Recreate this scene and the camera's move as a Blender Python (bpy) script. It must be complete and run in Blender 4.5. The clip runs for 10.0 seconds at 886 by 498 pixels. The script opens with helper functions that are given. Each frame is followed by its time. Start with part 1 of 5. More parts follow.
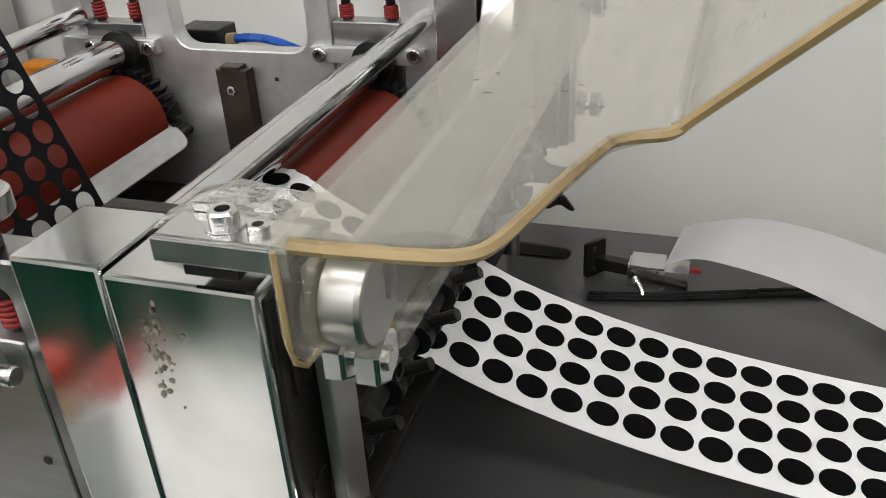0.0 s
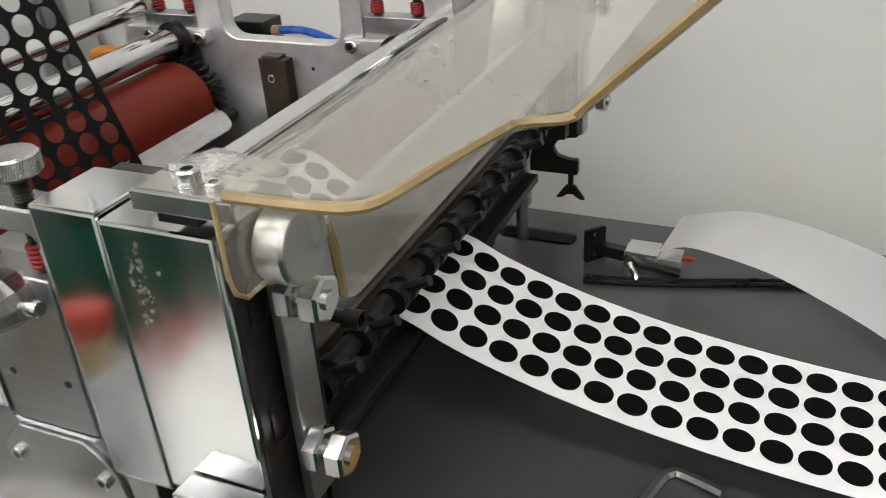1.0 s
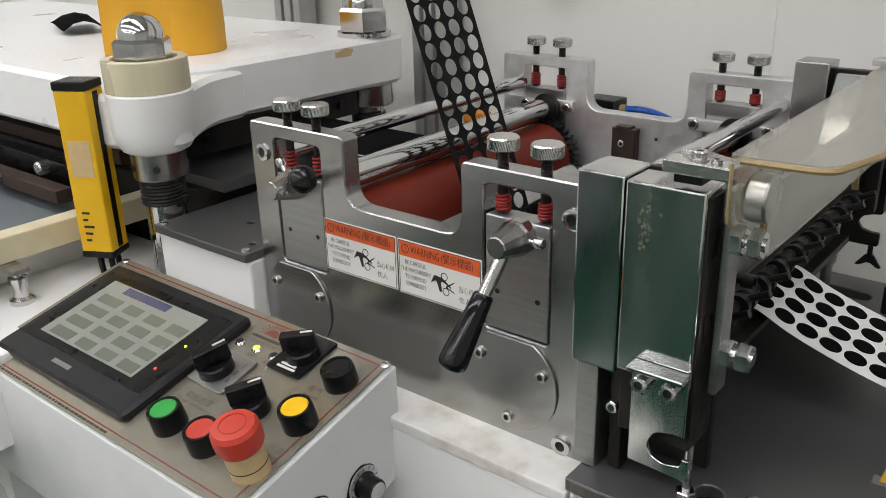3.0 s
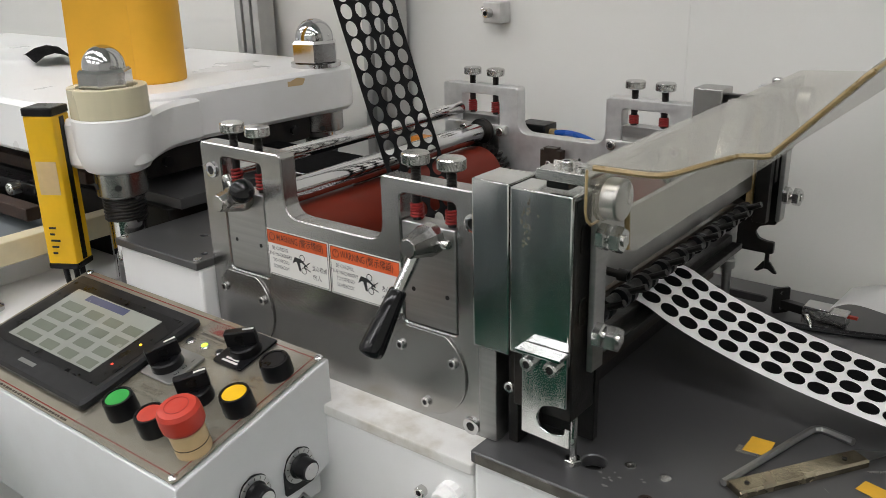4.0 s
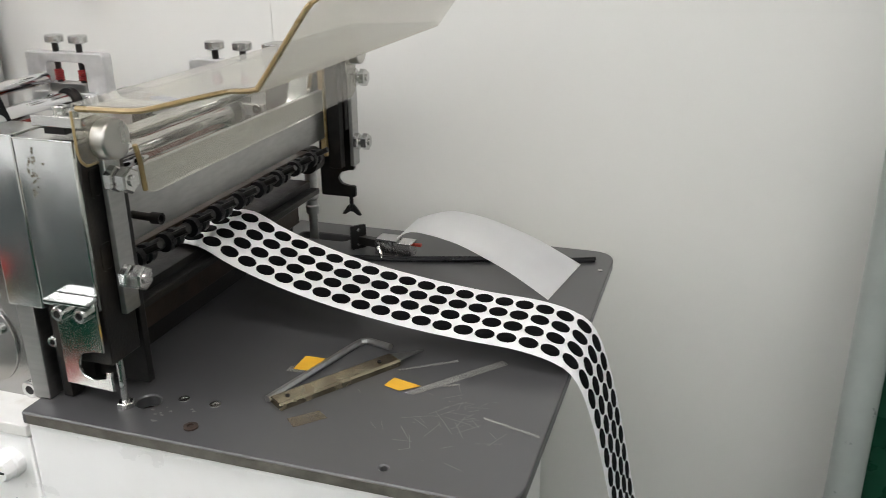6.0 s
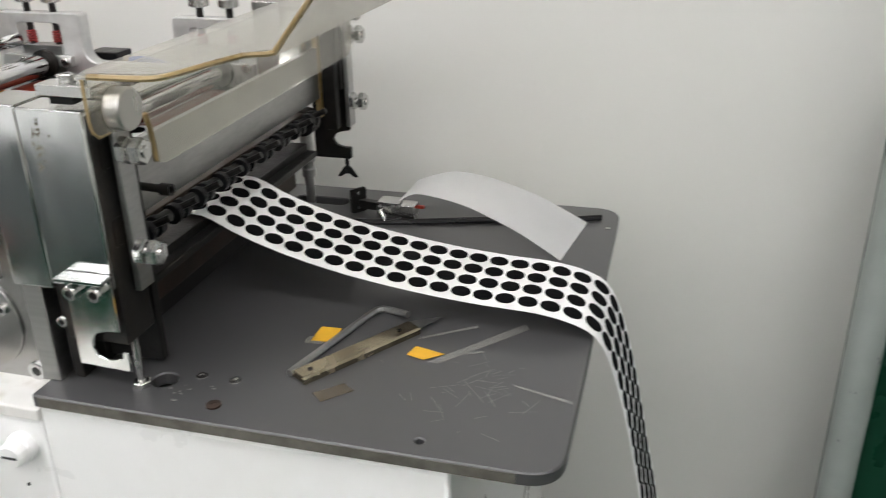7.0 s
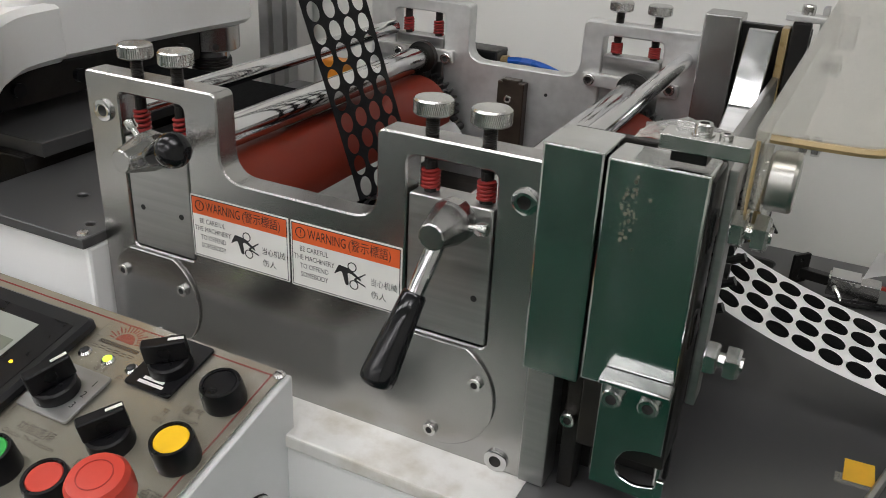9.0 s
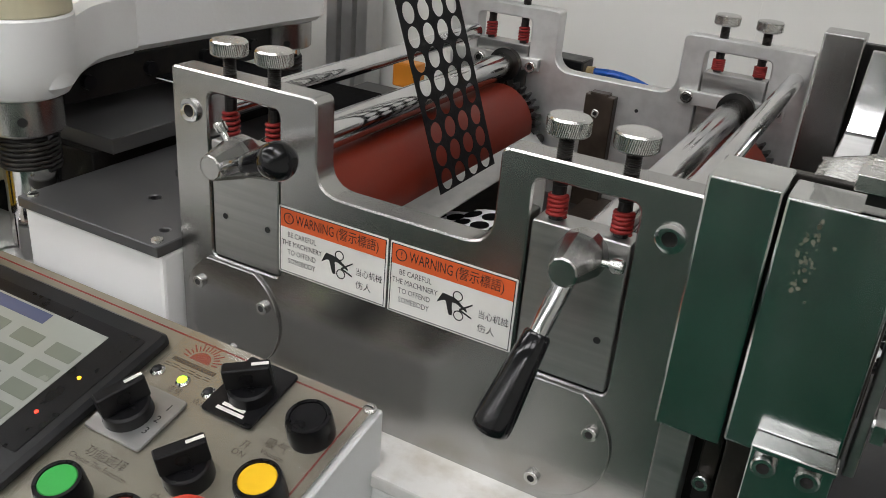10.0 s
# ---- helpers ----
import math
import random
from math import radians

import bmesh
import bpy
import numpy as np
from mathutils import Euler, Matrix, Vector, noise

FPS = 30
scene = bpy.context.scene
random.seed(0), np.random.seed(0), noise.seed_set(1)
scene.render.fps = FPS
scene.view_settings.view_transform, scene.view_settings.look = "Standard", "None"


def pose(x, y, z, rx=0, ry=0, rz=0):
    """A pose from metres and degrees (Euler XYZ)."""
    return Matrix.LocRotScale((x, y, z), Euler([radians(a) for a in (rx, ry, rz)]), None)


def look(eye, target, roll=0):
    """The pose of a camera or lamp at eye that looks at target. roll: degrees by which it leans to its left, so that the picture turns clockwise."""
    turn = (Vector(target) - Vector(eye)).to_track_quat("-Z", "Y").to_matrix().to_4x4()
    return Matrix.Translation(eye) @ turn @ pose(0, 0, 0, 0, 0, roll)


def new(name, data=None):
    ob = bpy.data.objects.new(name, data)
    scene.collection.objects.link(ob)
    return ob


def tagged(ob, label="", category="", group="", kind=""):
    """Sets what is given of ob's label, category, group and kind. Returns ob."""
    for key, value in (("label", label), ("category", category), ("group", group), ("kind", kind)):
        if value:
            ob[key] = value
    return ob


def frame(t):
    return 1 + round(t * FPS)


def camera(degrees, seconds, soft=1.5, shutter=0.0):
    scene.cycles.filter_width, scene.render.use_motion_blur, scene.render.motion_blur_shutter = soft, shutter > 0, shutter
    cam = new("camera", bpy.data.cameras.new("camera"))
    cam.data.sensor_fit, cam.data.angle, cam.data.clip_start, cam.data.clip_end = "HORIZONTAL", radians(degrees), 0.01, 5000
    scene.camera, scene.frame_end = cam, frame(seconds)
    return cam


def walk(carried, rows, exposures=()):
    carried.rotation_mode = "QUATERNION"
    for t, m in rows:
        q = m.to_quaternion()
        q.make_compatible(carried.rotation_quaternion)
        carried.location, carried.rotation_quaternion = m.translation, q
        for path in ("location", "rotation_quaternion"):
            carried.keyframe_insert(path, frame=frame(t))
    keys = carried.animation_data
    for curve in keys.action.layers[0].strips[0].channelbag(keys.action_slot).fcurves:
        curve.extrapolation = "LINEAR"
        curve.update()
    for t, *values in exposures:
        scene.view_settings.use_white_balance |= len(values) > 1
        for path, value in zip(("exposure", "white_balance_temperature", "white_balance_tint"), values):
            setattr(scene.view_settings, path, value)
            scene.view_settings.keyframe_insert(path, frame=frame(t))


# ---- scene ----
cam = camera(54.1, 10.0, 0.8, 0.15)
PATH = [
    (0, (0.235, -0.21, 1.264), (-0.35, 1.431, 0.282), -3.6),
    (0.5, (0.255, -0.213, 1.263), (-0.309, 1.431, 0.272), -3.2),
    (1, (0.302, -0.24, 1.276), (-0.438, 1.337, 0.294), -4.0),
    (1.5, (0.35, -0.308, 1.286), (-0.765, 1.06, 0.346), -4.6),
    (2, (0.334, -0.366, 1.293), (-0.925, 0.901, 0.394), -2.9),
    (3.3, (0.299, -0.539, 1.304), (-0.854, 0.937, 0.601), -1.3),
    (3.5, (0.318, -0.548, 1.309), (-0.831, 0.938, 0.62), -1.2),
    (4, (0.403, -0.552, 1.309), (-0.757, 0.929, 0.63), -1.4),
    (4.5, (0.465, -0.551, 1.306), (-0.715, 0.916, 0.63), -1.6),
    (5, (0.504, -0.54, 1.301), (-0.531, 1.024, 0.608), -1.2),
    (5.5, (0.545, -0.536, 1.295), (-0.305, 1.136, 0.599), -0.7),
    (5.7, (0.562, -0.527, 1.281), (-0.185, 1.195, 0.589), -0.6),
    (6.8, (0.52, -0.525, 1.294), (0.182, 1.268, 0.474), 0.0),
    (7, (0.502, -0.519, 1.286), (0.017, 1.238, 0.462), -0.9),
    (7.5, (0.433, -0.492, 1.278), (-0.302, 1.136, 0.379), -0.7),
    (8, (0.309, -0.462, 1.279), (-0.44, 1.119, 0.309), 0.6),
    (8.5, (0.198, -0.443, 1.284), (-0.55, 1.167, 0.364), 1.3),
    (9, (0.169, -0.45, 1.277), (-0.62, 1.177, 0.422), 2.7),
    (9.5, (0.128, -0.442, 1.269), (-0.695, 1.173, 0.424), 4.4),
    (10, (0.091, -0.428, 1.266), (-0.741, 1.178, 0.411), 4.9),
]
EXPOSURE = [(0.0, -0.20), (1.0, -0.10), (2.0, -0.20), (3.5, -0.54), (4.5, -0.44), (5.0, -0.25), (5.5, -0.10), (7.0, -0.0), (7.5, -0.12), (8.5, -0.30), (9.0, -0.52), (10.0, -0.50)]
walk(cam, [(t, look(eye, target, roll)) for t, eye, target, roll in PATH], EXPOSURE)

# ---------------- light ----------------
world = bpy.data.worlds.new("room_air")
scene.world = world
world.use_nodes = True
world.node_tree.nodes["Background"].inputs[0].default_value = (0.9, 0.95, 1.0, 1)
world.node_tree.nodes["Background"].inputs[1].default_value = 0.03
scene.view_settings.exposure = 0.0
LAMP = 13.0            # glow of the ceiling tubes


# ---------------- materials ----------------
def material(name, base, rough=0.5, metal=0.0, vary=0.08, scale=30.0, bump=0.0, bump_scale=200.0, stretch=(1, 1, 1),
             stain=None, stain_amount=0.0, stain_scale=9.0, rough_vary=0.08, coat=0.0, emit=0.0, emit_colour=None, trans=0.0, ior=1.45, spec=None):
    m = bpy.data.materials.new(name)
    m.use_nodes = True
    nt = m.node_tree
    b = nt.nodes["Principled BSDF"]
    n = nt.nodes.new
    li = nt.links.new
    co = n("ShaderNodeTexCoord")
    mp = n("ShaderNodeMapping")
    mp.inputs["Scale"].default_value = stretch
    li(co.outputs["Object"], mp.inputs["Vector"])
    fine = n("ShaderNodeTexNoise")
    fine.inputs["Scale"].default_value = scale
    fine.inputs["Detail"].default_value = 6
    li(mp.outputs[0], fine.inputs["Vector"])
    ramp = n("ShaderNodeValToRGB")
    c = np.array(base[:3])
    ramp.color_ramp.elements[0].position, ramp.color_ramp.elements[1].position = 0.3, 0.7
    ramp.color_ramp.elements[0].color = (*np.clip(c * (1 - vary), 0, 1), 1)
    ramp.color_ramp.elements[1].color = (*np.clip(c * (1 + vary), 0, 1), 1)
    li(fine.outputs["Fac"], ramp.inputs[0])
    colour = ramp.outputs[0]
    if stain is not None:
        big = n("ShaderNodeTexNoise")
        big.inputs["Scale"].default_value = stain_scale
        big.inputs["Detail"].default_value = 5
        big.inputs["Roughness"].default_value = 0.55
        li(co.outputs["Object"], big.inputs["Vector"])
        cut = n("ShaderNodeMapRange")
        cut.inputs[1].default_value, cut.inputs[2].default_value = 0.5, 0.78
        cut.inputs[3].default_value, cut.inputs[4].default_value = 0.0, stain_amount
        li(big.outputs["Fac"], cut.inputs[0])
        mx = n("ShaderNodeMix")
        mx.data_type = "RGBA"
        li(cut.outputs[0], mx.inputs[0])
        li(colour, mx.inputs[6])
        mx.inputs[7].default_value = (*stain, 1)
        colour = mx.outputs[2]
    li(colour, b.inputs["Base Color"])
    rr = n("ShaderNodeMapRange")
    rr.inputs[1].default_value, rr.inputs[2].default_value = 0.3, 0.7
    rr.inputs[3].default_value, rr.inputs[4].default_value = max(rough - rough_vary, 0.02), min(rough + rough_vary, 1)
    li(fine.outputs["Fac"], rr.inputs[0])
    li(rr.outputs[0], b.inputs["Roughness"])
    b.inputs["Metallic"].default_value = metal
    if spec is not None:
        b.inputs["Specular IOR Level"].default_value = spec
    b.inputs["Coat Weight"].default_value = coat
    b.inputs["Transmission Weight"].default_value = trans
    b.inputs["IOR"].default_value = ior
    if bump:
        bn = n("ShaderNodeTexNoise")
        bn.inputs["Scale"].default_value = bump_scale
        bn.inputs["Detail"].default_value = 4
        li(mp.outputs[0], bn.inputs["Vector"])
        bp = n("ShaderNodeBump")
        bp.inputs["Strength"].default_value = bump
        bp.inputs["Distance"].default_value = 0.001
        li(bn.outputs["Fac"], bp.inputs["Height"])
        li(bp.outputs[0], b.inputs["Normal"])
    if emit:
        b.inputs["Emission Color"].default_value = (*(emit_colour or base)[:3], 1)
        b.inputs["Emission Strength"].default_value = emit
    return m


def clear_sheet(name, tint, haze, gloss_rough=0.08):
    """Clear plastic: lets light straight through, a little milky, with a mirror-like skin."""
    m = bpy.data.materials.new(name)
    m.use_nodes = True
    nt = m.node_tree
    nt.nodes.clear()
    n, li = nt.nodes.new, nt.links.new
    out = n("ShaderNodeOutputMaterial")
    tr = n("ShaderNodeBsdfTransparent")
    tr.inputs[0].default_value = (*tint, 1)
    df = n("ShaderNodeBsdfDiffuse")
    df.inputs[0].default_value = (0.75, 0.74, 0.68, 1)
    gl = n("ShaderNodeBsdfGlossy")
    gl.inputs["Roughness"].default_value = gloss_rough
    lw = n("ShaderNodeLayerWeight")
    lw.inputs[0].default_value = 0.5
    pw = n("ShaderNodeMath")
    pw.operation = "POWER"
    pw.inputs[1].default_value = 4.0
    li(lw.outputs["Facing"], pw.inputs[0])
    fr = n("ShaderNodeMath")
    fr.operation = "MULTIPLY_ADD"
    fr.inputs[1].default_value, fr.inputs[2].default_value = 0.75, 0.035
    li(pw.outputs[0], fr.inputs[0])
    no = n("ShaderNodeTexNoise")
    no.inputs["Scale"].default_value = 14
    no.inputs["Detail"].default_value = 7
    mr = n("ShaderNodeMapRange")
    mr.inputs[1].default_value, mr.inputs[2].default_value = 0.3, 0.75
    mr.inputs[3].default_value, mr.inputs[4].default_value = haze * 0.6, haze * 1.7
    li(no.outputs["Fac"], mr.inputs[0])
    a, b = n("ShaderNodeMixShader"), n("ShaderNodeMixShader")
    li(mr.outputs[0], a.inputs[0])
    li(tr.outputs[0], a.inputs[1])
    li(df.outputs[0], a.inputs[2])
    li(fr.outputs[0], b.inputs[0])
    li(a.outputs[0], b.inputs[1])
    li(gl.outputs[0], b.inputs[2])
    li(b.outputs[0], out.inputs[0])
    return m


STEEL = material("brushed_steel", (0.44, 0.44, 0.43), 0.38, 1.0, 0.10, 60, 0.06, 500, (0.15, 1, 4), (0.32, 0.31, 0.29), 0.4, 14)
STEEL_FLAT = material("ground_steel", (0.41, 0.405, 0.395), 0.26, 1.0, 0.015, 45, 0.0, 700, (1, 1, 2), rough_vary=0.008)
STEEL_LIGHT = material("bead_blasted_aluminium", (0.66, 0.66, 0.65), 0.45, 0.85, 0.08, 90, 0.06, 900, stain=(0.35, 0.34, 0.33), stain_amount=0.5, stain_scale=16)
CHROME = material("chrome", (0.62, 0.62, 0.62), 0.11, 1.0, 0.05, 30, stain=(0.45, 0.44, 0.42), stain_amount=0.3, rough_vary=0.05)
ZINC = material("zinc_plated_screw", (0.62, 0.615, 0.60), 0.24, 1.0, 0.05, 90, 0.015, 500, rough_vary=0.05)
NICKEL = material("brushed_nickel", (0.50, 0.49, 0.46), 0.30, 1.0, 0.04, 30, 0.01, 300, rough_vary=0.05)
MIRROR = material("polished_steel_cover", (0.66, 0.67, 0.66), 0.15, 1.0, 0.08, 25, 0.012, 350, (1, 1, 0.25), (0.40, 0.39, 0.36), 0.5, 22, rough_vary=0.08)
TABLE = material("dark_steel_table", (0.070, 0.070, 0.071), 0.32, 0.1, 0.05, 6, 0.0, 400, stain=(0.085, 0.080, 0.070), stain_amount=0.3, stain_scale=70, rough_vary=0.03, spec=0.8)
TABLE_EDGE = material("worn_table_edge", (0.16, 0.15, 0.13), 0.5, 0.4, 0.3, 60, 0.3, 300, stain=(0.07, 0.06, 0.05), stain_amount=0.8, stain_scale=20)
BLACK_STEEL = material("blackened_steel", (0.013, 0.0125, 0.012), 0.40, 0.3, 0.3, 60, 0.25, 400, stain=(0.05, 0.038, 0.027), stain_amount=0.6, stain_scale=18)
OILY = material("oily_brown_steel", (0.05, 0.037, 0.028), 0.4, 0.5, 0.35, 40, 0.2, 300)
WHITE = material("white_machine_paint", (0.85, 0.85, 0.84), 0.33, 0.0, 0.02, 8, 0.12, 260, stain=(0.55, 0.51, 0.42), stain_amount=0.22, stain_scale=6)
LEDGE = material("scuffed_white_paint", (0.74, 0.73, 0.70), 0.45, 0.0, 0.05, 30, 0.2, 260, stain=(0.36, 0.30, 0.20), stain_amount=0.7, stain_scale=22)
GREYBOX = material("light_grey_enamel", (0.73, 0.74, 0.74), 0.36, 0.0, 0.03, 20, 0.15, 800, stain=(0.45, 0.44, 0.40), stain_amount=0.2, stain_scale=9)
RED_RUBBER = material("red_rubber", (0.16, 0.017, 0.007), 0.46, 0.0, 0.14, 12, 0.08, 300, stain=(0.14, 0.025, 0.012), stain_amount=0.5, stain_scale=9, spec=0.3)
BLACK = material("black_plastic", (0.005, 0.005, 0.006), 0.32, 0.0, 0.2, 60, 0.08, 700, spec=0.35)
GLOSS_BLACK = material("glossy_black_grip", (0.008, 0.008, 0.009), 0.12, 0.0, 0.1, 60)
BLACK_MATT = material("black_foam", (0.0035, 0.0035, 0.004), 0.85, 0.0, 0.25, 200, 0.3, 900, spec=0.08)
WEB = material("black_film_waste", (0.005, 0.005, 0.006), 0.6, 0.0, 0.25, 120, 0.15, 500, spec=0.2)
PAPER = material("white_release_paper", (0.92, 0.92, 0.92), 0.5, 0.0, 0.02, 20, 0.05, 300)
ACRYLIC = clear_sheet("clear_acrylic", (0.94, 0.93, 0.895), 0.10)
FILM = clear_sheet("clear_film", (0.90, 0.90, 0.90), 0.10, 0.2)
CRUMPLED = clear_sheet("crumpled_film", (0.85, 0.85, 0.85), 0.30, 0.15)
AMBER_FILM = clear_sheet("yellowish_film", (0.62, 0.50, 0.30), 0.06, 0.2)
OVERLAY = clear_sheet("clear_panel_overlay", (0.97, 0.97, 0.97), 0.02, 0.12)
AMBER = material("yellowed_acrylic_edge", (0.34, 0.25, 0.12), 0.3, 0.0, 0.2, 60, 0.2, 300, stain=(0.30, 0.19, 0.07), stain_amount=0.6, stain_scale=30)
YELLOW_TAPE = material("yellow_tape", (0.72, 0.40, 0.03), 0.5, 0.0, 0.08, 60)
YELLOW_PAPER = material("yellow_paper", (0.76, 0.40, 0.03), 0.5, 0.0, 0.05, 25, 0.08, 200)
YELLOW_PAINT = material("yellow_lacquer", (0.80, 0.47, 0.01), 0.4, 0.0, 0.05, 40, stain=(0.5, 0.33, 0.08), stain_amount=0.4, stain_scale=14)
SPRING = material("red_spring", (0.24, 0.012, 0.01), 0.5, 0.0, 0.2, 100)
RED_CAP = material("red_button", (0.54, 0.05, 0.03), 0.42, 0.0, 0.06, 60)
GREEN_CAP = material("green_button", (0.03, 0.36, 0.06), 0.42, 0.0, 0.06, 60)
YELLOW_CAP = material("yellow_button", (0.86, 0.52, 0.01), 0.42, 0.0, 0.05, 60)
CREAM = material("cream_plastic", (0.62, 0.45, 0.24), 0.4, 0.0, 0.08, 60)
PANEL = material("printed_metal_panel", (0.34, 0.315, 0.25), 0.30, 0.55, 0.05, 40, stain=(0.28, 0.24, 0.17), stain_amount=0.10, stain_scale=9, rough_vary=0.02)
DARKGREY = material("dark_grey_plastic", (0.009, 0.0095, 0.011), 0.36, 0.0, 0.12, 80, 0.05, 900)
SCREEN = material("lit_screen", (0.20, 0.21, 0.19), 0.15, 0.0, 0.05, 20, emit=0.19, emit_colour=(0.62, 0.64, 0.54))
INK = material("black_ink", (0.02, 0.02, 0.02), 0.5)
INK_BROWN = material("brown_ink", (0.05, 0.036, 0.022), 0.5)
RED_INK = material("red_ink", (0.27, 0.030, 0.018), 0.5)
ORANGE_INK = material("orange_label_ink", (0.78, 0.13, 0.035), 0.42, 0.0, 0.04, 60)
LABEL = material("white_label", (0.80, 0.79, 0.75), 0.45, 0.0, 0.03, 40, 0.1, 200)
WALLPAINT = material("white_panel_wall", (0.74, 0.735, 0.70), 0.4, 0.0, 0.015, 3, 0.02, 60, stain=(0.66, 0.65, 0.60), stain_amount=0.3, stain_scale=1.5)
FLOORPAINT = material("green_epoxy_floor", (0.003, 0.030, 0.018), 0.2, 0.0, 0.15, 5, 0.03, 60, stain=(0.010, 0.080, 0.050), stain_amount=0.6, stain_scale=3, spec=0.08)
CEIL = material("white_ceiling_panel", (0.75, 0.75, 0.73), 0.6, 0.0, 0.02, 4)
TUBE = material("lamp_diffuser", (0.9, 0.9, 0.88), 0.5, emit=LAMP, emit_colour=(1.0, 0.98, 0.995))
GREENPAINT = material("dark_green_machine_paint", (0.006, 0.038, 0.021), 0.3, 0.0, 0.1, 20)
PIPE = material("grey_pipe_paint", (0.34, 0.37, 0.35), 0.35, 0.2, 0.06, 30)
ALU = material("anodised_profile", (0.52, 0.52, 0.51), 0.42, 0.8, 0.06, 60)
TAPE_ROLL = material("packing_tape_roll", (0.74, 0.68, 0.48), 0.3, 0.0, 0.10, 30, stretch=(1, 1, 0.1), trans=0.15)
BLUE = material("blue_air_hose", (0.01, 0.09, 0.42), 0.3)
SLATE = material("slate_enamel", (0.16, 0.18, 0.19), 0.4, 0.0, 0.06, 8)
ORANGE = material("orange_box", (0.62, 0.22, 0.02), 0.4)
RUST = material("rusty_bolt", (0.05, 0.032, 0.024), 0.7, 0.3, 0.4, 90, 0.4, 300)
LEDS = {"amber": material("amber_led", (0.9, 0.5, 0.02), 0.3, emit=4.0, emit_colour=(1, 0.5, 0.02)),
        "red": material("red_led", (0.9, 0.05, 0.02), 0.3, emit=2.5, emit_colour=(1, 0.06, 0.03)),
        "green": material("green_led", (0.5, 0.8, 0.05), 0.3, emit=2.2, emit_colour=(0.55, 1, 0.05))}


# ---------------- building tools ----------------
def mesh_of(bm, name, smooth=20):
    me = bpy.data.meshes.new(name)
    bmesh.ops.recalc_face_normals(bm, faces=bm.faces)
    bm.to_mesh(me)
    bm.free()
    if smooth:
        me.shade_smooth()
        me.set_sharp_from_angle(angle=radians(smooth))
    return me


def part(name, bm, mat, parent=None, label="", m=None, smooth=20):
    ob = new(name, mesh_of(bm, name, smooth))
    ob.data.materials.append(mat)
    if parent is not None:
        ob.parent = parent
    if m is not None:
        ob.matrix_basis = m
    if label:
        ob["label"] = label
    return ob


def thing(name, label, category, at=None, group="", kind=""):
    ob = new(name)
    ob.empty_display_size = 0.02
    if at is not None:
        ob.matrix_basis = at
    return tagged(ob, label, category, group, kind)


def box(x0, x1, y0, y1, z0, z1, bevel=0.0, seg=2, bm=None):
    b = bmesh.new()
    bmesh.ops.create_cube(b, size=1)
    for v in b.verts:
        v.co = Vector((x0 + (v.co.x + 0.5) * (x1 - x0), y0 + (v.co.y + 0.5) * (y1 - y0), z0 + (v.co.z + 0.5) * (z1 - z0)))
    if bevel:
        bmesh.ops.bevel(b, geom=b.edges[:], offset=bevel, segments=seg, affect="EDGES", profile=0.5)
    return join(bm, b)


def join(bm, other):
    if bm is None:
        return other
    me = bpy.data.meshes.new("tmp")
    other.to_mesh(me)
    other.free()
    bm.from_mesh(me)
    bpy.data.meshes.remove(me)
    return bm


def lathe(profile, origin=(0, 0, 0), axis=(0, 0, 1), n=32, bm=None, close=True):
    """Turn (radius, height) pairs about an axis."""
    b = bmesh.new()
    turn = Vector((0, 0, 1)).rotation_difference(Vector(axis)).to_matrix()
    rings = []
    for r, h in profile:
        ring = []
        for k in range(n):
            a = 2 * math.pi * k / n
            ring.append(b.verts.new(turn @ Vector((r * math.cos(a), r * math.sin(a), h)) + Vector(origin)))
        rings.append(ring)
    for a, c in zip(rings, rings[1:]):
        for k in range(n):
            b.faces.new((a[k], a[(k + 1) % n], c[(k + 1) % n], c[k]))
    if close:
        b.faces.new(rings[0])
        b.faces.new(rings[-1])
    return join(bm, b)


def cyl(p0, p1, r, n=24, bevel=0.0, bm=None):
    p0, p1 = Vector(p0), Vector(p1)
    h = (p1 - p0).length
    prof = [(r - bevel, 0), (r, bevel), (r, h - bevel), (r - bevel, h)] if bevel else [(r, 0), (r, h)]
    return lathe(prof, p0, (p1 - p0).normalized(), n, bm)


def tube(points, r, n=8, bm=None):
    """A bent round bar through points."""
    b = bmesh.new()
    pts = [Vector(p) for p in points]
    rings = []
    for i, p in enumerate(pts):
        d = (pts[min(i + 1, len(pts) - 1)] - pts[max(i - 1, 0)]).normalized()
        ref = Vector((0, 0, 1)) if abs(d.z) < 0.9 else Vector((1, 0, 0))
        u = d.cross(ref).normalized()
        w = d.cross(u)
        rings.append([b.verts.new(p + r * (math.cos(2 * math.pi * k / n) * u + math.sin(2 * math.pi * k / n) * w)) for k in range(n)])
    for a, c in zip(rings, rings[1:]):
        for k in range(n):
            b.faces.new((a[k], a[(k + 1) % n], c[(k + 1) % n], c[k]))
    b.faces.new(rings[0])
    b.faces.new(rings[-1])
    return join(bm, b)


def smooth_path(points, steps=6):
    """A smooth curve through points."""
    pts = [Vector(p) for p in points]
    out = []
    for i in range(len(pts) - 1):
        p0, p1, p2, p3 = pts[max(i - 1, 0)], pts[i], pts[i + 1], pts[min(i + 2, len(pts) - 1)]
        for k in range(steps):
            t = k / steps
            out.append(0.5 * ((2 * p1) + (p2 - p0) * t + (2 * p0 - 5 * p1 + 4 * p2 - p3) * t * t + (3 * p1 - p0 - 3 * p2 + p3) * t ** 3))
    return out + [pts[-1]]


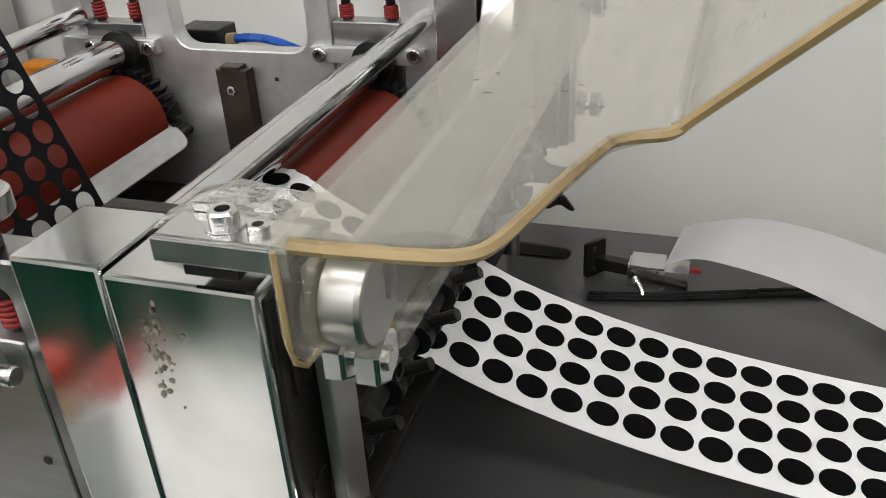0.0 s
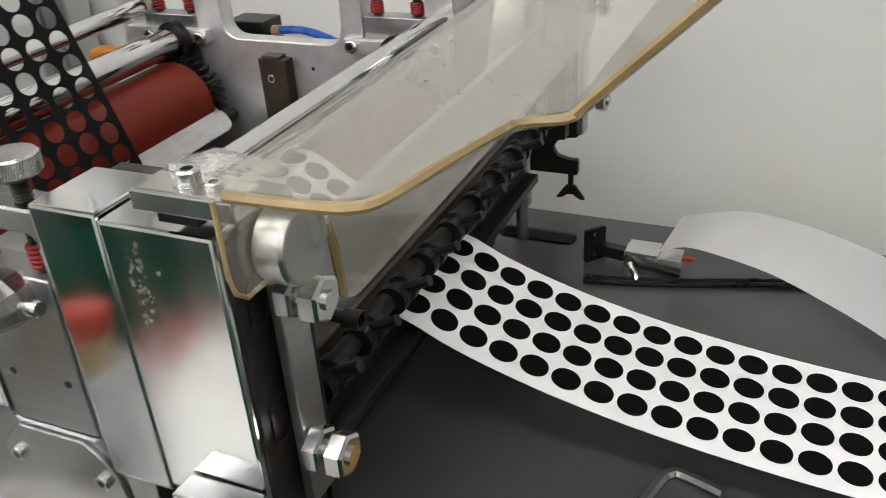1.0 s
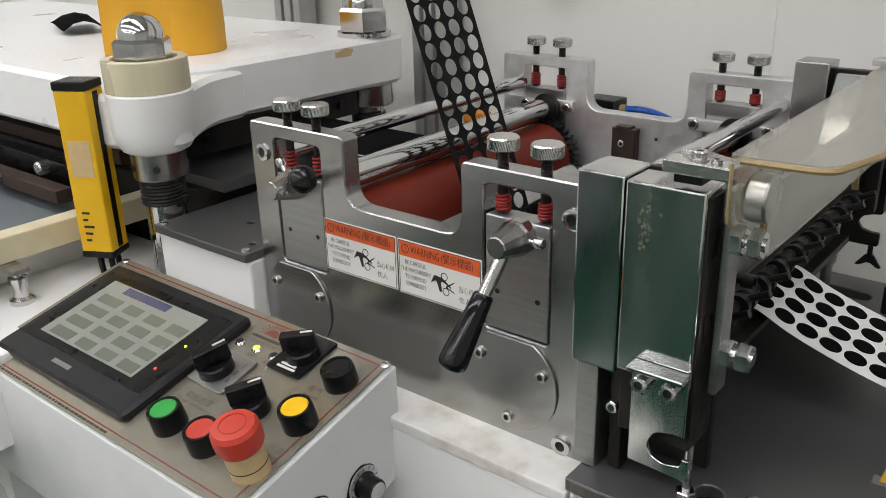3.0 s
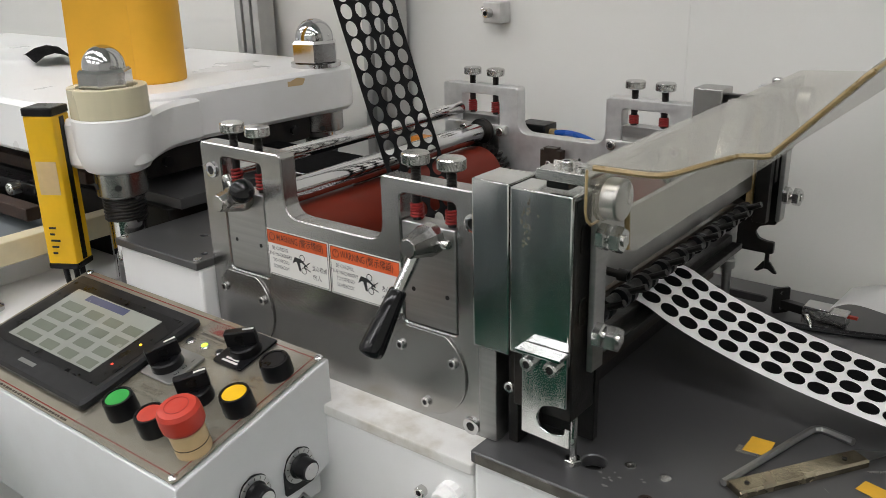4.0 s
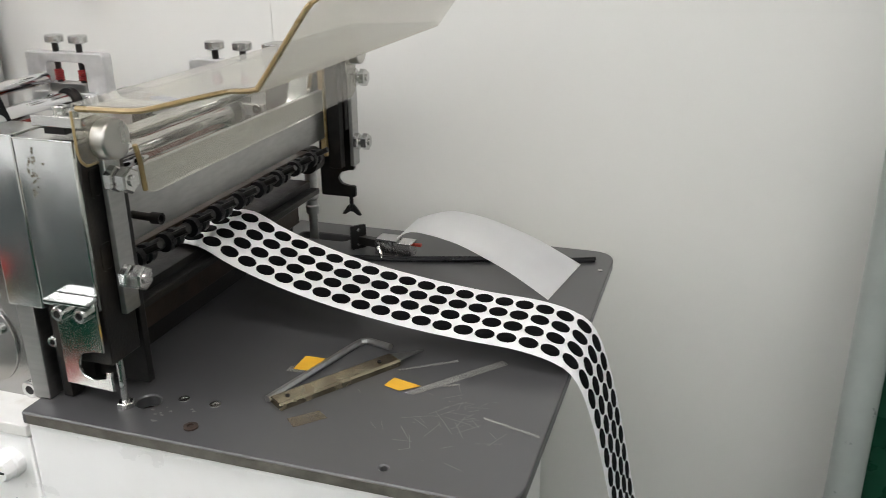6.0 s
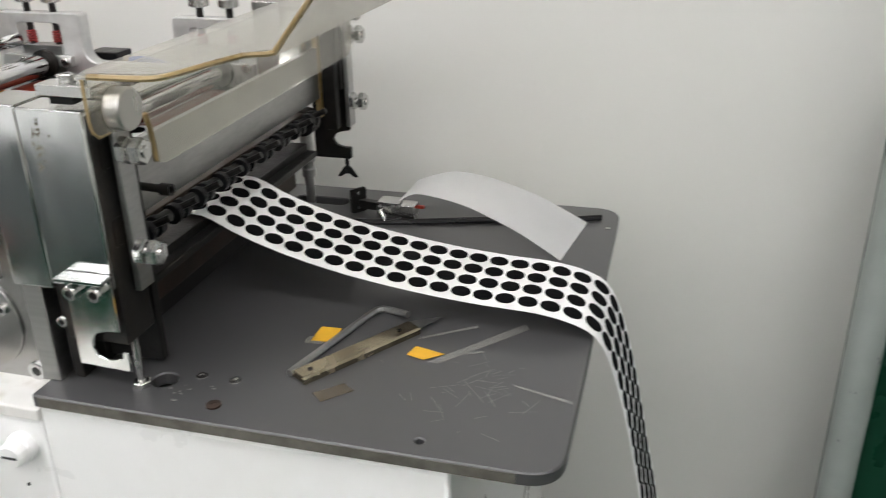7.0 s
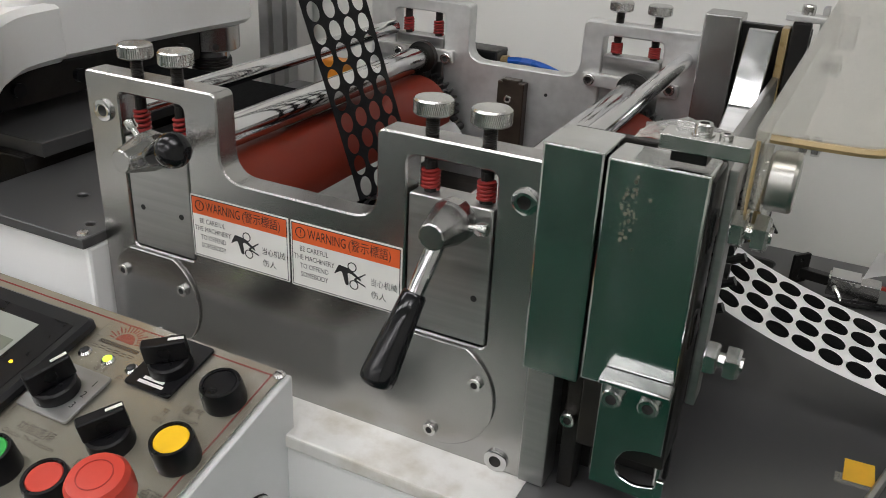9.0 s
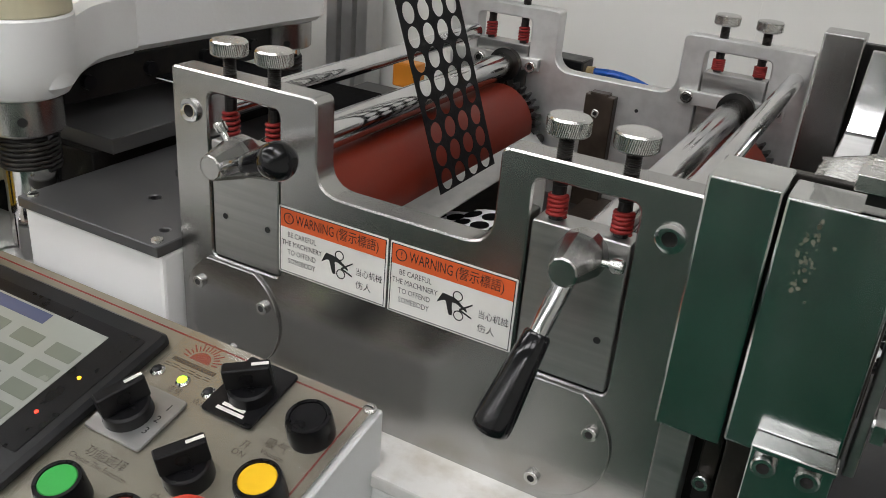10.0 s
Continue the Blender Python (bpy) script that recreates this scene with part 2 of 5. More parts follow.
def rounded(points, radius, steps=5):
    """A polygon with rounded corners; radius is one number or one for each corner."""
    out = []
    n = len(points)
    for i, p in enumerate(points):
        r = radius[i] if isinstance(radius, (list, tuple)) else radius
        p, a, c = Vector(p), Vector(points[i - 1]), Vector(points[(i + 1) % n])
        if r <= 0:
            out.append(p)
            continue
        da, dc = (a - p), (c - p)
        r = min(r, da.length * 0.49, dc.length * 0.49)
        s, e = p + da.normalized() * r, p + dc.normalized() * r
        for k in range(steps + 1):
            t = k / steps
            out.append(s * (1 - t) ** 2 + p * 2 * t * (1 - t) + e * t * t)
    return out


def slab(outer, depth, holes=(), to=lambda u, v, w: (u, w, v), bevel=0.0, bm=None):
    """A flat plate from an outline and hole outlines in its own plane, depth thick; to() puts (u, v, w) into space."""
    b = bmesh.new()
    loops = []
    for loop in (outer, *holes):
        vs = [b.verts.new((p[0], p[1], 0)) for p in loop]
        loops += [b.edges.new((vs[i], vs[(i + 1) % len(vs)])) for i in range(len(vs))]
    got = bmesh.ops.triangle_fill(b, edges=loops, use_beauty=True, use_dissolve=False)
    faces = [g for g in got["geom"] if isinstance(g, bmesh.types.BMFace)]
    ext = bmesh.ops.extrude_face_region(b, geom=faces)
    for g in ext["geom"]:
        if isinstance(g, bmesh.types.BMVert):
            g.co.z += depth
    bmesh.ops.recalc_face_normals(b, faces=b.faces)
    if bevel:
        rim = [e for e in b.edges if len(e.link_faces) == 2 and e.calc_face_angle(0) > 1.2 and abs(e.verts[0].co.z - e.verts[1].co.z) < 1e-6]
        bmesh.ops.bevel(b, geom=rim, offset=bevel, segments=1, affect="EDGES")
    for v in b.verts:
        v.co = Vector(to(v.co.x, v.co.y, v.co.z))
    return join(bm, b)


def rect(x0, x1, y0, y1, r=0.0, steps=5):
    pts = [(x0, y0), (x1, y0), (x1, y1), (x0, y1)]
    return rounded(pts, r, steps) if r else [Vector(p) for p in pts]


def circle(x, y, r, n=20):
    return [Vector((x + r * math.cos(2 * math.pi * k / n), y + r * math.sin(2 * math.pi * k / n))) for k in range(n)]


def lettering(text, size, mat, parent, m, name="lettering", align="LEFT", thick=0.0, narrow=1.0):
    cu = bpy.data.curves.new("tmp", "FONT")
    cu.body, cu.size, cu.align_x, cu.align_y, cu.resolution_u = text, size, align, "CENTER", 2
    cu.extrude = thick
    ob = new("tmp", cu)
    dg = bpy.context.evaluated_depsgraph_get()
    me = bpy.data.meshes.new_from_object(ob.evaluated_get(dg))
    bpy.data.objects.remove(ob)
    bpy.data.curves.remove(cu)
    me.name = name
    me.materials.clear()
    me.materials.append(mat)
    o = new(name, me)
    o.parent = parent
    o.matrix_basis = m @ Matrix.Diagonal((narrow, 1, 1, 1))
    return o


FLAT_FRONT = pose(0, 0, 0, 90)      # lays an x-y drawing on a wall that faces -y


def socket_screw(parent, at, axis, r=0.008, h=0.006, mat=ZINC, name="socket_screw"):
    """A cap screw: a round head with a hexagonal socket."""
    ax = Vector(axis).normalized()
    turn = Vector((0, 0, 1)).rotation_difference(ax).to_matrix().to_4x4()
    m = Matrix.Translation(at) @ turn
    b = lathe([(r * 0.5, h * 0.35), (r * 0.52, h * 0.98), (r * 0.86, h), (r, h * 0.85), (r, 0)], n=24, close=False)
    head = part(name, b, mat, parent, m=m)
    part("socket", cyl((0, 0, h * 0.30), (0, 0, h * 0.42), r * 0.56, 6), BLACK_STEEL, head)
    return head


def hex_nut(parent, at, axis, r=0.010, h=0.008, mat=ZINC, name="hex_bolt"):
    turn = Vector((0, 0, 1)).rotation_difference(Vector(axis).normalized()).to_matrix().to_4x4()
    b = lathe([(r, 0), (r, h * 0.82), (r * 0.86, h)], n=6)
    return part(name, b, mat, parent, m=Matrix.Translation(at) @ turn, smooth=0)


# ---------------- the room ----------------
def build_room():
    def wall(name, b, mat):
        ob = part(name, b, mat)
        return tagged(ob, kind="structure")
    wall("floor", box(-4.4, 3.0, -5.4, 0.72, -0.06, 0.0), FLOORPAINT)
    wall("wall_north", box(-4.4, 3.0, 0.62, 0.72, 0.0, 2.7), WALLPAINT)
    wall("wall_south", box(-4.4, 3.0, -5.5, -5.4, 0.0, 2.7), WALLPAINT)
    wall("wall_west", box(-4.5, -4.4, -5.5, 0.72, 0.0, 2.7), WALLPAINT)
    wall("wall_east", box(3.0, 3.1, -5.5, 0.72, 0.0, 2.7), WALLPAINT)
    wall("ceiling", box(-4.5, 3.1, -5.5, 0.72, 2.7, 2.78), CEIL)
    wall("trim", box(-0.079, -0.077, 0.6190, 0.62, 0.0, 2.7), WALLPAINT)
    for x in (-3.3, -1.9, -0.35, 1.2):
        for y in (-4.6, -3.1, -1.6, -0.5):
            lamp = thing("ceiling_light", "white rectangular ceiling light with a glowing diffuser", "ceiling light", pose(x, y, 2.7), "ceiling lights of the workshop")
            part("frame", slab(rect(-0.62, 0.62, -0.17, 0.17), -0.03, [rect(-0.6, 0.6, -0.15, 0.15)], to=lambda u, v, w: (u, v, w)), STEEL_LIGHT, lamp)
            part("diffuser", box(-0.6, 0.6, -0.15, 0.15, -0.024, -0.018), TUBE, lamp)
    # extruded aluminium uprights against the wall behind the press
    for x in (-0.60, -0.93):
        post = thing("aluminium_post", "upright anodised aluminium profile standing against the white wall", "post", pose(x, 0.585, 0), "aluminium uprights")
        for k in range(3):
            part("rib", box(-0.036 + k * 0.025, -0.018 + k * 0.025, -0.02, 0.02, 0, 2.7, 0.002), ALU, post)
        part("web", box(-0.03, 0.03, -0.008, 0.02, 0, 2.7), ALU, post)
    # unseen white box, added so the polished end covers mirror white and red
    ct = thing("carton", "unseen white box with a red band, added to brighten the reflections in the end covers", "carton", pose(-0.50, -0.63, 0))
    part("box", box(-0.24, 0.24, -0.21, 0.21, 0.0, 0.40, 0.004), LABEL, ct)
    part("red_reflection_band", box(-0.2415, -0.14, -0.211, 0.2115, 0.30, 0.4012), RED_INK, ct)
    # added out of view: grey block that tones the mirror image in the covers
    gc = thing("reflection_cabinet", "unseen low slate-grey block, added to give the end covers a grey reflection", "cabinet", pose(-1.95, -2.25, 0))
    part("body", box(-0.62, 0.62, -0.42, 0.42, 0.03, 0.46, 0.006), SLATE, gc)
    part("plinth", box(-0.58, 0.58, -0.38, 0.38, 0.0, 0.03), BLACK_STEEL, gc)
    part("top", box(-0.64, 0.64, -0.44, 0.44, 0.46, 0.48, 0.004), GREYBOX, gc)
    br = thing("wall_bracket", "small aluminium bracket box with a screw, fixed to the white wall", "bracket", pose(-0.385, 0.62, 1.195))
    part("body", box(-0.016, 0.016, -0.03, 0, -0.016, 0.016, 0.002), STEEL_LIGHT, br)
    socket_screw(br, (-0.004, -0.03, 0.0), (0, -1, 0), 0.007, 0.012)
    part("pin", cyl((-0.028, -0.015, 0.004), (-0.016, -0.015, 0.004), 0.004), ZINC, br)


# ---------------- machine body ----------------
def build_base():
    base = thing("machine_base", "white-painted steel cabinet of a die-cutting machine with scuffed edges", "machine cabinet")
    part("left_cabinet", box(-0.372, 0.0285, -0.040, 0.50, 0.04, 0.872, 0.003), WHITE, base)
    part("ledge", box(-0.372, 0.0285, -0.042, 0.50, 0.8725, 0.884, 0.002), LEDGE, base, "chipped, oil-stained painted ledge")
    part("right_cabinet", box(0.030, 0.372, -0.041, 0.455, 0.04, 0.8875, 0.004), WHITE, base)
    part("kick_plate", box(-0.36, 0.36, -0.02, 0.45, 0.0, 0.04), BLACK_STEEL, base)
    socket_screw(base, (-0.028, -0.040, 0.835), (0, -1, 0), 0.0055, 0.007)
    boss = part("painted_bolt", lathe([(0.0135, 0), (0.0135, 0.008), (0.0115, 0.009), (0.0115, 0.016), (0.0095, 0.019)], (0, 0, 0), (0, -1, 0), 14), WHITE, base, m=pose(0.006, -0.040, 0.845))
    part("slot", box(-0.007, 0.007, -0.0196, -0.0185, -0.001, 0.001), INK, boss)
    for x, z in ((-0.055, 0.803), (0.0, 0.803)):
        part("screw_hole", cyl((x, -0.0412, z), (x, -0.039, z), 0.0016, 10), INK, base)
    table = thing("work_table", "dark grey steel work table with rounded corners and scratches", "table")
    out = rounded([(0.028, -0.044), (0.452, -0.044), (0.452, 0.462), (0.03, 0.462)], [0.004, 0.03, 0.03, 0.004], 8)
    holes = [circle(0.346, -0.026, 0.0035, 10), circle(0.121, 0.002, 0.0105, 20),
             rounded([(0.055, 0.402), (0.125, 0.402), (0.125, 0.424), (0.055, 0.424)], 0.011)]
    part("top", slab(out, 0.0115, holes, to=lambda u, v, w: (u, v, 0.8885 + w), bevel=0.0012), TABLE, table)
    # added black discs stand in for the shade inside the table holes
    for x, y, r in ((0.346, -0.026, 0.0035), (0.121, 0.002, 0.0105)):
        part("hole_shade", cyl((x, y, 0.8876), (x, y, 0.8884), r + 0.002, 20), BLACK_STEEL, table)
    # the slot's inner shade, laid in as a dark strip
    part("slot_shade", box(0.050, 0.130, 0.398, 0.428, 0.8876, 0.8884), BLACK_STEEL, table)
    part("worn_front_edge", box(0.034, 0.420, -0.0446, -0.0441, 0.8900, 0.8986), TABLE_EDGE, table, "front edge worn to bare brown metal")
    for x, y in ((0.148, 0.014), (0.178, 0.014)):
        s = part("countersunk_screw", lathe([(0.005, 0), (0.0048, 0.0007), (0.0026, 0.0008), (0.0024, 0.0002)], (x, y, 0.9), n=14), ZINC, table)
    part("rusty_bolt", lathe([(0.006, 0), (0.006, 0.0015), (0.003, 0.0018), (0.0028, 0.0006)], (0.178, -0.022, 0.9), n=14), RUST, table)
    part("edge_screw", cyl((0.442, 0.40, 0.9), (0.442, 0.40, 0.901), 0.003, 10), ZINC, table)
    b = bmesh.new()
    rng = random.Random(4)
    for _ in range(55):
        x, y = rng.gauss(0.372, 0.026), rng.gauss(0.050, 0.026)
        a, l = rng.choice((rng.gauss(0.5, 0.35), rng.gauss(2.4, 0.35))), rng.uniform(0.002, 0.024)
        if not (0.2 < x < 0.43 and -0.03 < y < 0.14):
            continue
        d, w = Vector((math.cos(a), math.sin(a), 0)) * l / 2, Vector((-math.sin(a), math.cos(a), 0)) * 0.00014
        c = Vector((x, y, 0.90025))
        b.faces.new([b.verts.new(c - d - w), b.verts.new(c + d - w), b.verts.new(c + d + w), b.verts.new(c - d + w)])
    tagged(part("scratches", b, material("scratch_metal", (0.30, 0.30, 0.29), 0.4, 0.6), table, smooth=0), kind="stuff")
    smear = material("pale_paint_smear", (0.22, 0.22, 0.21), 0.6, 0.0, 0.2, 300)
    rng = random.Random(12)
    for _ in range(10):
        x, y = rng.gauss(0.150, 0.012), rng.gauss(-0.010, 0.006)
        r = rng.uniform(0.0005, 0.0024)
        ring = [Vector((x + r * rng.uniform(0.5, 1.7) * math.cos(a), y + r * rng.uniform(0.4, 1.1) * math.sin(a))) for a in [2 * math.pi * k / 9 for k in range(9)]]
        part("paint_smear", slab(ring, 0.0002, to=lambda u, v, w: (u, v, 0.9001 + w)), smear, table, smooth=0)


SIDE = [(-0.352, 0.880), (0.020, 0.880), (0.020, 1.112), (-0.099, 1.112), (-0.099, 1.049), (-0.228, 1.049), (-0.228, 1.112), (-0.352, 1.112)]
SIDE_R = [0.002, 0.002, 0.002, 0.006, 0.020, 0.020, 0.006, 0.004]
WINDOWS = ((-0.320, -0.258), (-0.077, -0.015))
SCREWS = ((-0.308, -0.270), (-0.065, -0.026))


def knurled_knob(parent, at, mat=ZINC):
    """A thumb screw: knurled head, neck and threaded shank."""
    k = part("thumb_screw", lathe([(0.0113, 0), (0.0124, 0.001), (0.0124, 0.0092), (0.0113, 0.0104), (0.004, 0.0108)], n=40), mat, parent, m=Matrix.Translation(at))
    b = bmesh.new()
    for i in range(64):
        a = 2 * math.pi * i / 64
        for z in (0.0014, 0.0040, 0.0066):
            p = Vector((0.0124 * math.cos(a + z * 15), 0.0124 * math.sin(a + z * 15), z))
            q = Vector((0.0124 * math.cos(a + z * 15 + 0.05), 0.0124 * math.sin(a + z * 15 + 0.05), z + 0.0024))
            r = Vector((math.cos(a + 0.04), math.sin(a + 0.04), 0)) * 0.00025
            t = Vector((-math.sin(a), math.cos(a), 0)) * 0.00055
            b.faces.new([b.verts.new(p - t), b.verts.new(p + r), b.verts.new(q + r), b.verts.new(q - t)])
            b.faces.new([b.verts.new(p + r), b.verts.new(p + t), b.verts.new(q + t), b.verts.new(q + r)])
    part("knurling", b, mat, k, smooth=0)
    prof, z = [], -0.030
    while z < 0:
        prof += [(0.0040, z), (0.0046, z + 0.0007)]
        z += 0.0014
    part("thread", lathe(prof, n=14), BLACK_STEEL, k)
    return k


def spring(parent, x, y, z0, z1, r=0.0052):
    pts = []
    turns = 5
    for k in range(turns * 10 + 1):
        a = 2 * math.pi * k / 10
        pts.append((x + r * math.cos(a), y + r * math.sin(a), z0 + 0.002 + (z1 - z0 - 0.004) * 0.62 * k / (turns * 10)))
    s = part("spring", tube(pts, 0.0014, 6), SPRING, parent, smooth=70)
    part("spindle", cyl((x, y, z0), (x, y, z1), 0.0042, 12), BLACK_STEEL, s)


def side_frame(y0, front, name, label, plate_mat, grow=1.0, shift=0.0, drop=0.0):
    """One of the two upright side plates that carry the rollers; front is -1 where the outer face looks to -y."""
    fr = thing(name, label, "machine frame")
    wide = lambda xs: tuple(x * grow + shift for x in xs)
    windows, spindles = [wide(w) for w in WINDOWS], [wide(w) for w in SCREWS]
    holes = [rounded([(a, 0.976), (b, 0.976), (b, 1.099 - drop), (a, 1.099 - drop)], [0.006] * 4, 4) for a, b in windows]
    outline = [(x * grow + shift, z - (drop if z > 1 else 0)) for x, z in SIDE]
    part("plate", slab(rounded(outline, SIDE_R, 6), 0.020, holes, to=lambda u, v, w: (u, y0 + w, v), bevel=0.0012), plate_mat, fr)
    for (a, b), xs, top in zip(windows, spindles, (1.066, 1.074)):
        blk = part("bearing_block", slab(rect(a + 0.0015, b - 0.0015, 0.9775, top, 0.002, 2), 0.020, to=lambda u, v, w: (u, y0 + 0.0005 + w, v), bevel=0.0008), STEEL, fr)
        face = y0 + 0.0003 if front < 0 else y0 + 0.0207
        for x in (a + 0.013, b - 0.011):
            part("pin_hole", cyl((x, face, 1.011), (x, face - 0.0003 * -front, 1.011), 0.0022, 10), INK, blk)
        for x in xs:
            knurled_knob(fr, (x, y0 + 0.010, 1.1245 - drop))
            spring(fr, x, y0 + 0.010, top, 1.099 - drop)
    return fr


def warning_label(x0, z0, w, h):
    lab = thing("warning_label", "white safety sticker with an orange warning band on the steel plate", "sticker", pose(x0, -0.0004, z0, 90), "warning stickers on the side plate")
    part("paper", slab(rect(0, w, 0, h, 0.001, 2), 0.0004, to=lambda u, v, w_: (u, v, w_ - 0.0004)), LABEL, lab)
    part("band", box(0.0012, w - 0.0012, h * 0.70, h - 0.0012, 0.0, 0.0002), ORANGE_INK, lab)
    b = bmesh.new()
    for x_0, x_1, y_0, y_1 in ((0.001, w - 0.001, 0.001, 0.0016), (0.001, w - 0.001, h - 0.0016, h - 0.001), (0.001, 0.0016, 0.001, h - 0.001), (w - 0.0016, w - 0.001, 0.001, h - 0.001)):
        box(x_0, x_1, y_0, y_1, 0.0002, 0.00025, bm=b)
    part("border", b, INK, lab, smooth=0)
    lettering("WARNING", 0.0105, INK, lab, pose(0.0145, h * 0.84, 0.0004), narrow=0.62)
    lettering("(警示標語)", 0.0092, INK, lab, pose(0.0475, h * 0.84, 0.0004), narrow=0.80)
    sign = part("warning_sign", slab(circle(0.0085, h * 0.84, 0.0042, 24), 0.0002, [circle(0.0085, h * 0.84, 0.0036, 24)], to=lambda u, v, w_: (u, v, 0.0003 + w_)), INK, lab)
    lettering("!", 0.007, INK, sign, pose(0.0078, h * 0.84, 0.0004))
    for i, t in enumerate(("BE CAREFUL", "THE MACHINERY", "TO OFFEND", "SOMEBODY")):
        lettering(t, 0.0056, INK, lab, pose(0.0195, h * 0.60 - i * 0.0066, 0.0003), align="CENTER", narrow=0.78)
    lettering("当心机械", 0.0062, INK, lab, pose(w - 0.0135, h * 0.38, 0.0003), align="CENTER", narrow=0.85)
    lettering("伤人", 0.0062, INK, lab, pose(w - 0.0175, h * 0.19, 0.0003), align="CENTER")
    # pictogram: a bent tapered bar caught between two ring rollers
    pict = slab(rounded([(0.036, 0.018), (0.040, 0.026), (0.049, 0.025), (0.058, 0.019), (0.058, 0.0175), (0.050, 0.0215), (0.047, 0.0215), (0.048, 0.012), (0.0455, 0.012), (0.0425, 0.0215), (0.0405, 0.021)], 0.001, 2), 0.0002, to=lambda u, v, w_: (u, v, 0.0002 + w_))
    part("pictogram", pict, INK, lab, smooth=0)
    for x, y in ((0.0508, 0.0268), (0.0523, 0.0135)):
        part("pictogram_roller", slab(circle(x, y, 0.0036), 0.0002, [circle(x, y, 0.0029)], to=lambda u, v, w_: (u, v, 0.0002 + w_)), INK, lab, smooth=0)
    part("pictogram_arrow", slab([Vector(p) for p in ((0.0525, 0.0185), (0.0615, 0.0245), (0.0615, 0.0235), (0.054, 0.0178), (0.0615, 0.0150), (0.0615, 0.0140), (0.0525, 0.0172))], 0.0002, to=lambda u, v, w_: (u, v, 0.0002 + w_)), INK, lab, smooth=0)
    return lab


def build_frames():
    near = side_frame(0.0, -1, "roller_stand", "brushed steel side frame with two spring-loaded bearing windows", STEEL_FLAT)
    for x, z in ((-0.335, 1.083), (0.0035, 1.085), (-0.001, 0.892)):
        socket_screw(near, (x, 0.0, z), (0, -1, 0), 0.0084, 0.0026, CHROME)
    for cx in (-0.302, -0.050):
        cov = part("bearing_cover", slab([Vector((cx + 0.0445 * math.cos(a), 0.9355 + 0.0445 * math.sin(a))) for a in [radians(-240 + 300 * k / 40) for k in range(41)]], 0.0025, to=lambda u, v, w: (u, -0.0025 + w, v), bevel=0.0006), STEEL_FLAT, near)
        for a in (150, 25, 268):
            socket_screw(cov, (cx + 0.034 * math.cos(radians(a)), -0.0025, 0.9355 + 0.034 * math.sin(radians(a))), (0, -1, 0), 0.0048, 0.0032)
    far = side_frame(0.463, 1, "roller_stand", "pale bead-blasted side frame against the wall, grease stained", STEEL_LIGHT, 1.05, -0.014, 0.004)
    for x, z in ((-0.340, 1.046), (-0.277, 1.046), (-0.103, 1.048), (-0.016, 1.050)):
        socket_screw(far, (x, 0.455, z), (0, -1, 0), 0.0062, 0.005)
    for a, b in ((-0.372, -0.270), (-0.113, -0.008)):
        part("retaining_bar", box(a, b, 0.4555, 0.463, 1.040, 1.054, 0.001), STEEL_LIGHT, far)
    g = part("guide_block", slab(rounded([(-0.208, 0.90), (-0.176, 0.90), (-0.176, 1.031), (-0.183, 1.031), (-0.183, 1.034), (-0.203, 1.034), (-0.203, 1.031), (-0.208, 1.031)], 0.0), 0.014, to=lambda u, v, w: (u, 0.449 + w, v), bevel=0.001), OILY, far, "oily brown guide block")
    socket_screw(g, (-0.194, 0.449, 1.012), (0, -1, 0), 0.0045, 0.002)
    part("small_hole", cyl((-0.154, 0.4625, 1.020), (-0.154, 0.4632, 1.020), 0.002, 10), INK, far)
    warning_label(-0.2580, 0.9835, 0.0880, 0.0500)
    warning_label(-0.1680, 0.9830, 0.0895, 0.0505)


def clamp_lever(hub, tip, name, label, grip_len, screw=(1, 0, 0.05), axis=(0, -1, 0)):
    """A lever with a faceted hub, a chromed arm and a black tapered grip."""
    lv = thing(name, label, "lever")
    hub, tip = Vector(hub), Vector(tip)
    part("hub", lathe([(0.0132, 0), (0.0148, 0.003), (0.0148, 0.012), (0.0138, 0.015), (0.0088, 0.036), (0.0078, 0.0367)], hub + Vector((0, 0.018, 0)), axis, 11), STEEL_FLAT, lv, smooth=0)
    start = hub + Vector((0, -0.006, -0.004))
    d = (tip - start).normalized()
    end = tip - d * grip_len
    part("arm", lathe([(0.0060, 0.0), (0.0058, 0.012), (0.0056, (end - start).length)], start, d, 24), CHROME, lv)
    part("grip", lathe([(0.0068, 0), (0.0080, 0.002), (0.0088, grip_len * 0.25), (0.0112, grip_len * 0.8), (0.0114, grip_len * 0.90), (0.0108, grip_len * 0.955), (0.0088, grip_len * 0.99), (0.0045, grip_len * 1.012), (0.0005, grip_len * 1.018)], end, d, 28), GLOSS_BLACK, lv, "glossy black tapered grip", smooth=40)
    out = Vector(screw).normalized()
    root = hub + Vector((0, 0.006, 0))
    s = part("set_screw", cyl(root + out * 0.009, root + out * 0.021, 0.0024, 18), ZINC, lv)
    part("screw_head", lathe([(0.0041, 0), (0.0044, 0.001), (0.0044, 0.006), (0.0036, 0.007)], root + out * 0.019, out, 20), ZINC, s)
    return lv


